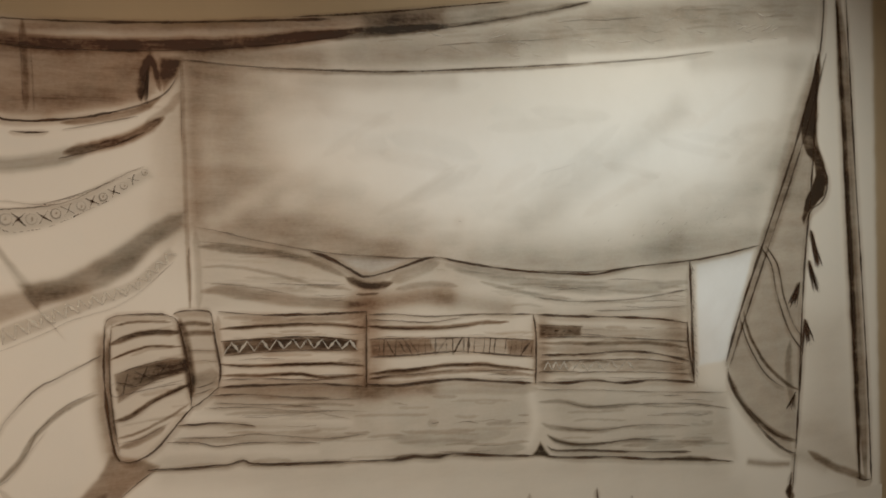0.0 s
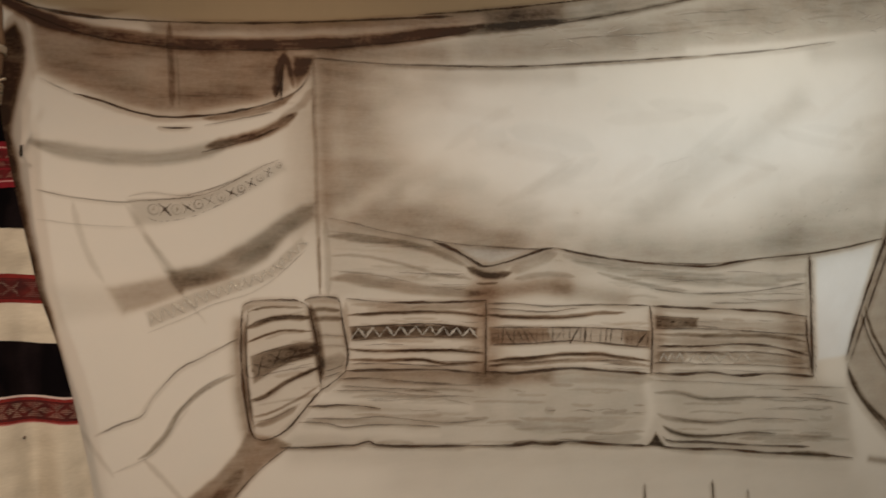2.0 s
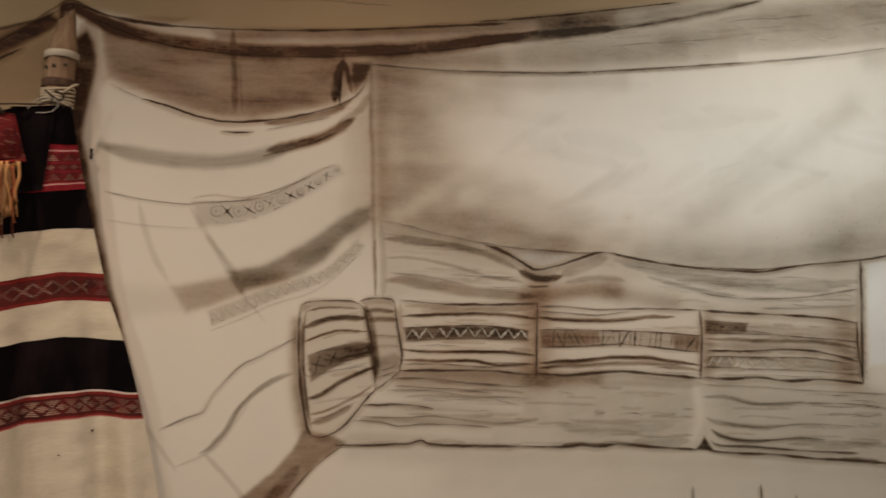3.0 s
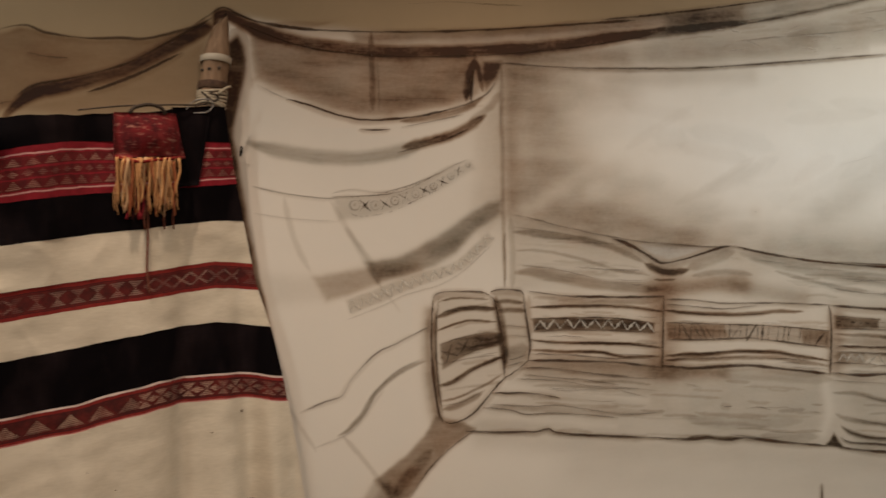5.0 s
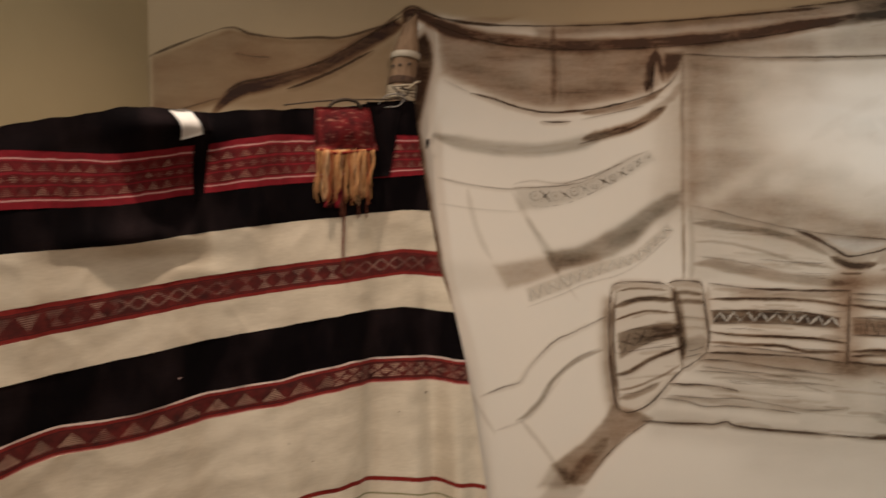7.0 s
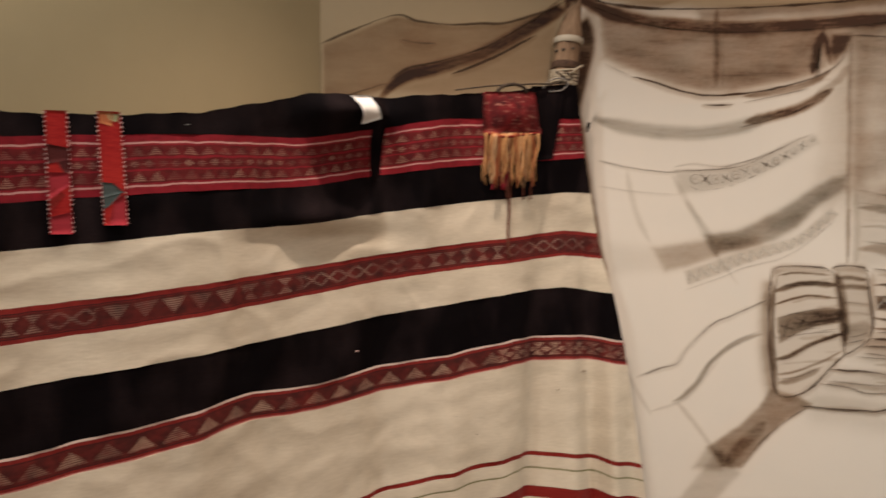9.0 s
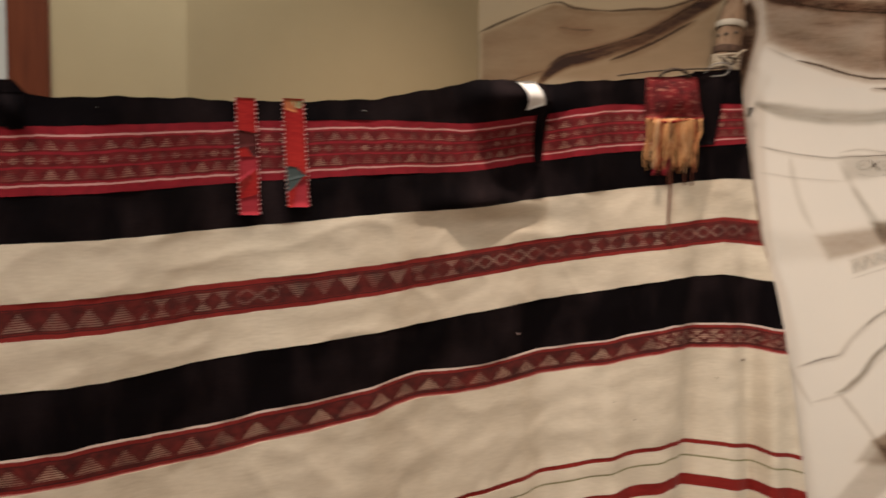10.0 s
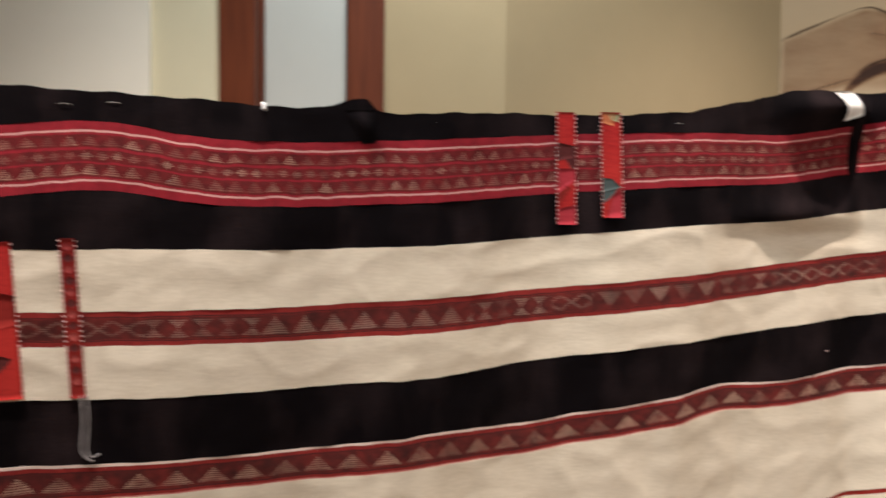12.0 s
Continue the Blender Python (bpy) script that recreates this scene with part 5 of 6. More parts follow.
line("mattress", 0.0057, 0.75, [(0.602, 0.941), (0.618, 0.936), (0.634, 0.936)], warm=0.30)
wash("mattress", 0.0314, 0.19, [(0.483, 0.908), (0.642, 0.882), (0.869, 0.879)], 0.10)
wash("mattress", 0.0254, 0.26, [(0.734, 0.841), (0.829, 0.832), (0.927, 0.827)], 0.10)
wash("mattress", 0.0109, 0.24, [(0.792, 0.914), (0.840, 0.913), (0.879, 0.916)], 0.20)
line("mattress", 0.0027, 0.35, [(0.485, 1.011), (0.537, 0.999)], warm=0.30)
line("mattress", 0.0026, 0.30, [(0.267, 1.005), (0.365, 0.976)], warm=0.30)
lift(0.0261, 0.50, [(0.949, 0.985), (0.964, 0.905), (0.939, 0.838)])
lift(0.0184, 0.40, [(-0.081, 1.030), (0.141, 1.006), (0.365, 0.966)])
lift(0.0151, 0.35, [(-0.126, 0.945), (0.048, 0.923), (0.265, 0.896)])
wash("floor_shade", 0.0526, 0.16, [(-0.128, 0.884), (0.396, 0.825), (0.986, 0.760), (1.702, 0.654)], 0.30)
wash("floor_shade", 0.1103, 0.12, [(0.167, 0.785), (0.866, 0.697), (1.752, 0.554)], 0.20)
wash("floor_shade", 0.0971, 0.22, [(2.094, 0.729), (2.234, 0.650), (2.349, 0.560)], 0.50)
fill("floor_shade", 0.0720, 0.18, [(2.067, 1.157), (2.262, 1.145), (2.326, 0.597), (2.094, 0.749)], 0.50)
line("ground_mark", 0.0049, 0.80, [(0.937, 0.685), (0.939, 0.610)], warm=0.40)
line("ground_mark", 0.0068, 0.90, [(1.185, 0.668), (1.189, 0.582)], warm=0.40)
line("ground_mark", 0.0048, 0.70, [(1.318, 0.623), (1.323, 0.571)], warm=0.40)
wash("flap_tassel", 0.0211, 0.78, [(2.106, 1.461), (2.120, 1.411), (2.133, 1.367)], 0.50)
tuft("flap_tassel", 0.0047, 0.85, [(2.106, 1.461), (2.142, 1.335)], 16, 0.0212)
wash("flap_tassel", 0.0211, 0.78, [(2.095, 1.353), (2.110, 1.312), (2.124, 1.276)], 0.50)
tuft("flap_tassel", 0.0047, 0.85, [(2.095, 1.353), (2.133, 1.250)], 14, 0.0212)
wash("flap_tassel", 0.0209, 0.78, [(2.052, 1.278), (2.037, 1.247), (2.025, 1.220)], 0.50)
tuft("flap_tassel", 0.0046, 0.85, [(2.052, 1.278), (2.016, 1.200)], 20, 0.0209)
wash("flap_tassel", 0.0211, 0.78, [(2.076, 1.146), (2.088, 1.113), (2.098, 1.084)], 0.50)
tuft("flap_tassel", 0.0047, 0.85, [(2.076, 1.146), (2.105, 1.063)], 14, 0.0211)
line("flap_tassel", 0.0077, 0.90, [(2.010, 0.607), (2.004, 0.557), (1.999, 0.493)], warm=0.40)
wash("flap_tassel", 0.0210, 0.80, [(2.004, 0.561), (1.993, 0.543), (2.007, 0.516)], 0.40)
fill("drape_shadow", 0.0080, 0.31, [(-0.411, 0.773), (-0.351, 0.707), (-0.460, 0.580), (-0.576, 0.558)], 0.40)
fill("flap", 0.0160, 0.47, [(2.123, 2.076), (2.015, 1.854), (1.870, 1.420), (1.712, 1.025), (1.744, 0.925), (1.829, 0.809), (1.949, 0.706), (2.018, 0.673), (2.040, 0.897), (2.081, 1.397), (2.123, 1.778)], 0.40)
line("flap", 0.0086, 0.92, [(2.140, 2.087), (2.126, 1.818), (2.101, 1.557), (2.079, 1.377), (2.062, 1.157), (2.048, 0.896)], warm=0.40)
line("flap", 0.0122, 0.75, [(1.722, 1.004), (1.731, 0.959), (1.761, 0.904), (1.826, 0.826), (1.902, 0.748), (1.979, 0.692), (2.029, 0.672)], warm=0.40)
wash("flap", 0.0200, 0.72, [(1.726, 0.984), (1.766, 0.904), (1.831, 0.830), (1.922, 0.762), (2.031, 0.714)], 0.40)
line("flap", 0.0067, 0.70, [(1.796, 0.868), (1.876, 0.796), (1.953, 0.743), (2.037, 0.720)], warm=0.40)
line("flap", 0.0105, 0.92, [(2.076, 1.147), (2.059, 0.988), (2.046, 0.849), (2.032, 0.690)], warm=0.40)
wash("flap", 0.0274, 0.45, [(2.008, 1.072), (1.999, 0.953), (2.031, 0.831)], 0.30)
line("flap", 0.0079, 0.90, [(2.029, 0.681), (2.022, 0.611), (2.017, 0.547)], warm=0.40)
tuft("flap", 0.0055, 0.80, [(2.030, 0.891), (1.999, 0.830)], 9, 0.0160)
wash("flap_tassel", 0.0230, 0.80, [(2.014, 0.556), (2.001, 0.541), (2.017, 0.515), (2.004, 0.497)], 0.40)
wash("floor_shade", 0.0158, 0.55, [(1.816, 0.667), (1.902, 0.649), (1.998, 0.638)], 0.40)
wash("floor_shade", 0.0373, 0.30, [(2.037, 0.666), (2.112, 0.637), (2.179, 0.609)], 0.40)

# dry-brush streaks, and soft dabs on the hanging panel
brushwork("mattress", 0.00, 0.94, 0.885, 1.075, -0.092, 46, 0.30, 0.40)
brushwork("mattress", 1.00, 1.66, 0.805, 0.985, -0.100, 34, 0.28, 0.20)
brushwork("cushion_zigzag", 0.01, 0.41, 1.105, 1.290, -0.065, 26, 0.30, 0.70)
brushwork("cushion_hatched", 0.43, 0.96, 1.070, 1.255, -0.075, 26, 0.30, 0.60)
brushwork("cushion_striped", 0.98, 1.56, 1.030, 1.215, -0.095, 34, 0.32, 0.50)
brushwork("striped_cloth", -0.03, 0.36, 1.315, 1.470, -0.060, 18, 0.24, 0.40)
brushwork("striped_cloth", 0.70, 1.55, 1.275, 1.375, -0.070, 30, 0.24, 0.20)
brushwork("round_bolster", -0.25, -0.07, 0.990, 1.265, 0.120, 20, 0.32, 0.50)
brushwork("roof_seam", 0.20, 2.05, 1.975, 2.060, 0.105, 44, 0.20, 0.30)
brushwork("roof_seam", -0.78, -0.12, 1.830, 1.950, -0.020, 22, 0.16, 0.80)
dabs(0.02, 1.92, 1.50, 1.90, 64)

# pale scratches where the roof's paint has worn
for _ in range(110):
    x, z, tilt = rng.uniform(0.45, 2.0), rng.uniform(2.0, 2.24), rng.uniform(-0.4, 0.5)
    if z < 1.975 + 0.12 * (x - 0.75) or z > 2.06 + 0.12 * (x - 0.45):
        continue
    h = rng.uniform(0.008, 0.032)
    line("worn_scratch", 0.003, rng.uniform(0.25, 0.6), [(x - h, z - h * tilt), (x, z + rng.uniform(-0.003, 0.003)), (x + h, z + h * tilt)], -3)
for _ in range(30):
    x, z = rng.normal(1.55, 0.16), rng.normal(1.50, 0.035)
    line("worn_scratch", 0.003, rng.uniform(0.2, 0.45), [(x - 0.006, z - 0.005), (x, z), (x + 0.006, z + 0.004)], -3)

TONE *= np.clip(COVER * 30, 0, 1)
mural = thing("mural", "mural of a tent interior with cushions in charcoal and brown wash", "mural")
rows, cols = GX.shape
index = np.arange(rows * cols).reshape(rows, cols)
quads = np.stack([index[:-1, :-1], index[:-1, 1:], index[1:, 1:], index[1:, :-1]], -1).reshape(-1, 4)
me = bpy.data.meshes.new("painted_ground")
me.vertices.add(rows * cols)
me.vertices.foreach_set("co", np.stack([GX, np.full(GX.shape, -0.0008), GZ], -1).astype(np.float32).ravel())
me.loops.add(quads.size)
me.loops.foreach_set("vertex_index", quads.astype(np.int32).ravel())
me.polygons.add(len(quads))
me.polygons.foreach_set("loop_start", np.arange(0, quads.size, 4, dtype=np.int32))
me.update()
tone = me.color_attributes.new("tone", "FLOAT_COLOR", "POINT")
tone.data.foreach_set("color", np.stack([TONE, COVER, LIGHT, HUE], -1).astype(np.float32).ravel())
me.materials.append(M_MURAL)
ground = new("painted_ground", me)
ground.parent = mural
lower = mesh_object("painted_foot", [(-0.62, -0.0008, 0.12), (2.47, -0.0008, 0.12), (2.47, -0.0008, 0.50), (-0.62, -0.0008, 0.50)], [(0, 1, 2, 3)], M_MURAL, mural)
shade = lower.data.color_attributes.new("tone", "FLOAT_COLOR", "POINT")
shade.data.foreach_set("color", np.array([(0.1, 1, 0, 0.4)] * 4, np.float32).ravel())
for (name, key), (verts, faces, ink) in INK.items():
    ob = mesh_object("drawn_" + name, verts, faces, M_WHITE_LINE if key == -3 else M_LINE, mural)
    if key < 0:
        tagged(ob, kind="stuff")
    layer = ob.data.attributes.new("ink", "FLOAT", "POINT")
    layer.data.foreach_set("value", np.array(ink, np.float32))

# ---- the hanging rug ----
PLAN = smooth_path([(-0.50, -0.02), (-0.80, -0.06), (-1.025, -0.22), (-1.228, -0.335), (-1.40, -0.42), (-1.78, -0.765), (-1.95, -0.88),
                    (-2.09, -1.03), (-2.35, -1.30), (-2.62, -1.57), (-2.95, -1.92), (-3.3, -2.3)], 0.01)
FAR = np.r_[0, np.cumsum(np.linalg.norm(np.diff(PLAN, axis=0), axis=1))]
FAR = FAR - FAR[np.argmin(np.hypot(PLAN[:, 0] + 0.80, PLAN[:, 1] + 0.06))]
S_END = 3.05
STATIONS = [-0.25, -0.04, 0.08, 0.25, 0.45, 0.65, 0.85, 1.1, 1.4, 1.7, 2.0, 2.3, 2.6]
EDGES = {
    "top": [1.80, 1.80, 1.80, 1.772, 1.759, 1.742, 1.724, 1.681, 1.661, 1.650, 1.649, 1.655, 1.672],
    "red_top": [1.71, 1.709, 1.711, 1.703, 1.695, 1.662, 1.632, 1.631, 1.619, 1.597, 1.580, 1.596, 1.590],
    "red_low": [1.605, 1.607, 1.600, 1.586, 1.572, 1.547, 1.519, 1.509, 1.490, 1.465, 1.453, 1.470, 1.463],
    "white": [1.508, 1.507, 1.509, 1.494, 1.476, 1.454, 1.431, 1.419, 1.394, 1.373, 1.367, 1.371, 1.370],
    "mid_top": [1.390, 1.394, 1.405, 1.389, 1.372, 1.350, 1.328, 1.305, 1.279, 1.262, 1.253, 1.254, 1.258],
    "mid_low": [1.320, 1.325, 1.336, 1.322, 1.306, 1.283, 1.260, 1.235, 1.208, 1.188, 1.184, 1.189, 1.194],
    "black": [1.215, 1.230, 1.249, 1.241, 1.218, 1.195, 1.174, 1.151, 1.122, 1.092, 1.087, 1.088, 1.098],
    "tri_top": [1.070, 1.104, 1.116, 1.117, 1.088, 1.068, 1.044, 1.026, 0.991, 0.966, 0.961, 0.966, 0.976],
    "tri_low": [1.000, 1.037, 1.048, 1.048, 1.022, 1.001, 0.982, 0.960, 0.922, 0.894, 0.896, 0.901, 0.903],
    "thin": [0.722, 0.765, 0.788, 0.800, 0.780, 0.746, 0.730, 0.705, 0.670, 0.645, 0.645, 0.650, 0.652]}


def edge_height(name, s, drop=0.0):
    sway = 0.013 * np.exp(-(((s - 2.40) / 0.11) ** 2)) - 0.007 * np.exp(-(((s - 2.16) / 0.10) ** 2)) if name.startswith("red") else 0.0
    if name.startswith("tri"):
        sway = 0.014 * np.exp(-(((s - 1.0) / 0.10) ** 2)) - 0.008 * np.exp(-(((s - 1.48) / 0.08) ** 2)) + 0.006 * np.exp(-(((s - 1.72) / 0.08) ** 2))
    return np.interp(s, STATIONS, EDGES[name]) - drop + sway


def end_of_rug(z):
    """Where the rug's free edge hangs at a height."""
    return np.interp(z, [0.0, 0.642, 0.74, 0.9, 1.08, 1.21, 1.337, 1.574, 1.706, 1.85], [-0.27, -0.178, -0.163, -0.139, -0.107, -0.078, -0.039, 0.006, 0.031, 0.055])


def bell(x, centre, width):
    return np.exp(-(((x - centre) / width) ** 2))


FOLDS = [(rng.uniform(0.3, 3.0), rng.uniform(0.03, 0.09), rng.uniform(-0.009, 0.010), rng.uniform(-0.25, 0.25)) for _ in range(26)]


def billow(s, z):
    """How far the cloth stands off its plan line: hanging folds below, gathers above."""
    low = np.clip((1.45 - z) / 0.6, 0, 1.3)
    high = np.clip((z - 1.35) / 0.3, 0, 1)
    out = -0.032 * low * bell(s, 0.005 - 0.03 * low, 0.034) + 0.030 * low * bell(s, -0.075, 0.05) + 0.020 * low * bell(s, 0.09, 0.06)
    out = out - 0.024 * low * bell(s, 0.175, 0.042) - 0.014 * low * bell(s, 0.33, 0.06) + 0.012 * low * bell(s, 0.42, 0.08) - 0.012 * low * bell(s, 0.56, 0.07)
    out = out + high * (0.020 * bell(s, 0.50, 0.06) - 0.022 * bell(s, 0.615, 0.022) + 0.024 * bell(s, 0.78, 0.13))
    out = out + high * (-0.018 * bell(s, 0.155, 0.03) + 0.010 * bell(s, 0.06, 0.04))
    out = out + 0.020 * bell(z, 1.445, 0.035) * bell(s, 0.80, 0.16) - 0.014 * bell(z, 1.40, 0.022) * bell(s, 0.80, 0.14)
    out = out + 0.060 * bell(z, 1.70, 0.040) * bell(s, 0.73, 0.11) - 0.012 * bell(z, 1.58, 0.06) * bell(s, 0.70, 0.12)
    wide = low * np.clip((0.95 - s) / 0.3, 0, 1)
    out = out + wide * (0.008 * np.sin(s * 26 + 0.8) + 0.006 * np.sin(s * 17 + 2.0) + 0.004 * np.sin(s * 51 - 2 * z))
    for c, w, a, lean in FOLDS:
        out = out + a * bell(s + lean * (z - 1.2), c, w) * np.clip(0.35 + 0.65 * low + 0.4 * high, 0, 1)
    out = out + 0.008 * np.sin(s * 5.1 + 1.3 + z) + 0.004 * np.sin(s * 13 + 4 * z)
    return out


def on_rug(s, z, off=0.0):
    """The place of the rug's face, s metres along it from the post, at a height."""
    x, y = np.interp(s, FAR, PLAN[:, 0]), np.interp(s, FAR, PLAN[:, 1])
    dx, dy = np.interp(s + 0.03, FAR, PLAN[:, 0]) - np.interp(s - 0.03, FAR, PLAN[:, 0]), np.interp(s + 0.03, FAR, PLAN[:, 1]) - np.interp(s - 0.03, FAR, PLAN[:, 1])
    r = np.hypot(dx, dy)
    b = billow(s, z) + off
    return np.stack([x - dy / r * b, y + dx / r * b, np.broadcast_to(z, np.shape(s))], -1)


rug = thing("hanging_rug", "striped woven rug in cream, black and red hung from a rope", "rug")


def rug_band(name, upper, lower, material, rows, label, ragged=0.0):
    n = 520
    u = np.linspace(0, 1, n)
    v = np.linspace(0, 1, rows)
    mid = end_of_rug(0.5 * (upper(np.zeros(1)) + lower(np.zeros(1))))
    s = np.empty((rows, n))
    z = np.empty((rows, n))
    for j in range(rows):
        first = end_of_rug(upper(mid) * (1 - v[j]) + lower(mid) * v[j])
        s[j] = first + (S_END - first) * u ** 1.15
        z[j] = upper(s[j]) * (1 - v[j]) + lower(s[j]) * v[j]
    fray = 0.0022 * np.sin(s * 61) * np.sin(s * 23 + 1)
    z = z + fray * (0.35 + (0.65 * (1 - v[:, None]) if ragged else 0))
    wrinkle = np.array([noise.noise(Vector((a * 7, b * 16, 3.0))) + 0.6 * noise.noise(Vector((a * 21 + b * 9, b * 26, 8.0))) for a, b in zip(s.ravel(), z.ravel())]).reshape(s.shape)
    if "cream" in name:
        pucker = np.array([noise.noise(Vector((a * 5 + b * 3.5, b * 9 - a * 2, 21.0))) for a, b in zip(s.ravel(), z.ravel())]).reshape(s.shape)
        wrinkle = wrinkle + 1.0 * (1 - np.abs(pucker)) ** 6 * np.clip(0.5 + s, 0.4, 1)
    if "black" in name:
        gather = np.array([noise.noise(Vector((a * 11 + b * 3, b * 2.5, 33.0))) for a, b in zip(s.ravel(), z.ravel())]).reshape(s.shape)
        wrinkle = wrinkle + 2.2 * gather
    front = on_rug(s, z, 0.003 + 0.0022 * wrinkle)
    back = on_rug(s, z, -0.003 + 0.0022 * wrinkle)
    verts = np.concatenate([front.reshape(-1, 3), back.reshape(-1, 3)])
    uvs = np.concatenate([np.stack([s, np.repeat(v[:, None], n, 1)], -1).reshape(-1, 2)] * 2)
    i = np.arange(rows * n).reshape(rows, n)
    k = rows * n
    faces = np.stack([i[:-1, :-1], i[1:, :-1], i[1:, 1:], i[:-1, 1:]], -1).reshape(-1, 4).tolist()
    faces += (np.stack([i[:-1, :-1], i[:-1, 1:], i[1:, 1:], i[1:, :-1]], -1).reshape(-1, 4) + k).tolist()
    rim = list(i[0]) + list(i[1:, -1]) + list(i[-1, -2::-1]) + list(i[-2:0:-1, 0])
    m = len(rim)
    verts = np.concatenate([verts, verts[rim], verts[[r + k for r in rim]]])
    uvs = np.concatenate([uvs, uvs[rim], uvs[rim]])
    faces += [(2 * k + a, 2 * k + (a + 1) % m, 2 * k + m + (a + 1) % m, 2 * k + m + a) for a in range(m)]
    return mesh_object(name, verts, faces, material, rug, label, uvs, True)


def at_edge(name, drop=0.0):
    return lambda s: edge_height(name, s, drop)


def top_edge(s):
    """The rug's upper hem, with the bunched lump where it is doubled over."""
    return edge_height("top", s) + 0.028 * np.where(s > 1.862, bell(s, 1.862, 0.085), bell(s, 1.862, 0.020)) + 0.007 * bell(s, 0.80, 0.09) + 0.004 * np.sin(s * 9)


rug_band("black_band", top_edge, at_edge("red_top"), M_BLACK, 14, "black woven top band", 1)
rug_band("patterned_band", at_edge("red_top"), at_edge("red_low"), M_BAND_WIDE, 12, "red band with three rows of white triangles and diamonds")
rug_band("black_band", at_edge("red_low"), at_edge("white"), M_BLACK, 12, "black woven band")
rug_band("cream_band", at_edge("white"), at_edge("mid_top"), M_CREAM, 16, "cream woven band")
rug_band("patterned_band", at_edge("mid_top"), at_edge("mid_low"), M_BAND_MIXED, 8, "narrow dark red band with white motifs")
rug_band("cream_band", at_edge("mid_low"), at_edge("black"), M_CREAM, 12, "cream woven band")
rug_band("black_band", at_edge("black"), at_edge("tri_top"), M_BLACK, 14, "wide black woven band")
rug_band("patterned_band", at_edge("tri_top"), at_edge("tri_low"), M_BAND_TRI, 8, "red band with white triangles under a white line")
rug_band("cream_band", at_edge("tri_low"), at_edge("thin"), M_CREAM, 24, "broad cream woven field")
rug_band("stripe", at_edge("thin"), at_edge("thin", 0.012), M_RED, 3, "thin red stripe")
rug_band("cream_band", at_edge("thin", 0.012), at_edge("thin", 0.044), M_CREAM, 5, "cream woven band")
rug_band("stripe", at_edge("thin", 0.044), at_edge("thin", 0.049), M_OLIVE, 2, "thin olive stripe")
rug_band("cream_band", at_edge("thin", 0.049), at_edge("thin", 0.098), M_CREAM, 6, "cream woven band")
rug_band("stripe", at_edge("thin", 0.098), at_edge("thin", 0.13), M_RED, 4, "red stripe")
rug_band("cream_band", at_edge("thin", 0.13), lambda s: 0.04 + 0.0 * s, M_CREAM, 24, "cream woven lower field")


def rug_patch(name, corners, off, material, parent, label="", nu=8, nv=12, thick=0.003, bulge=0.0):
    """A thin piece of cloth or paper lying on the rug; corners are (s, z): upper left, upper right, lower right, lower left."""
    a, b, c, d = [np.array(q) for q in corners]
    u, v = np.meshgrid(np.linspace(0, 1, nu), np.linspace(0, 1, nv))
    q = (a * (1 - u[..., None]) + b * u[..., None]) * (1 - v[..., None]) + (d * (1 - u[..., None]) + c * u[..., None]) * v[..., None]
    lift = off + bulge * np.sin(math.pi * u) * np.sin(math.pi * v)
    front, back = on_rug(q[..., 0], q[..., 1], lift + thick), on_rug(q[..., 0], q[..., 1], lift)
    verts = np.concatenate([front.reshape(-1, 3), back.reshape(-1, 3)])
    i, k = np.arange(nu * nv).reshape(nv, nu), nu * nv
    faces = np.stack([i[:-1, :-1], i[:-1, 1:], i[1:, 1:], i[1:, :-1]], -1).reshape(-1, 4).tolist()
    faces += (np.stack([i[:-1, :-1], i[1:, :-1], i[1:, 1:], i[:-1, 1:]], -1).reshape(-1, 4) + k).tolist()
    rim = list(i[0]) + list(i[1:, -1]) + list(i[-1, -2::-1]) + list(i[-2:0:-1, 0])
    faces += [(p, q2, q2 + k, p + k) for p, q2 in zip(rim, rim[1:] + rim[:1])]
    uvs = np.concatenate([np.stack([q[..., 0], v], -1).reshape(-1, 2)] * 2)
    return mesh_object(name, verts, faces, material, parent, label, uvs, True)


def on(s, z, off):
    return tuple(float(v) for v in on_rug(np.float64(s), np.float64(z), off))


M_STRING = plain_cloth("brown wool string", (0.11, 0.035, 0.022), (0.18, 0.062, 0.038))
M_STRAP = plain_cloth("bright red strap weave", (0.23, 0.010, 0.011), (0.40, 0.028, 0.021))
M_PINK = plain_cloth("crimson wool", (0.26, 0.022, 0.032), (0.35, 0.036, 0.045))
M_MADDER = plain_cloth("madder wool", (0.05, 0.012, 0.012), (0.09, 0.02, 0.018))
M_TEAL = plain_cloth("grey green wool", (0.045, 0.06, 0.06), (0.07, 0.085, 0.08))
M_OCHRE = plain_cloth("ochre wool", (0.44, 0.22, 0.085), (0.58, 0.32, 0.14))
M_RUST = plain_cloth("rust wool", (0.32, 0.10, 0.04), (0.42, 0.15, 0.06))
M_STRAW = plain_cloth("straw wool", (0.50, 0.31, 0.16), (0.62, 0.41, 0.23))
M_ROSE = plain_cloth("faded rose wool", (0.17, 0.020, 0.020), (0.30, 0.062, 0.052))
M_BEAD = simple("white thread edging", (0.55, 0.36, 0.32), (0.66, 0.46, 0.42), 120, 0.8)
M_THREAD = simple("grey white thread", (0.20, 0.18, 0.18), (0.34, 0.31, 0.30), 160, 0.9)
M_IRON = simple("dark iron", (0.03, 0.025, 0.02), (0.06, 0.05, 0.04), 90, 0.6)

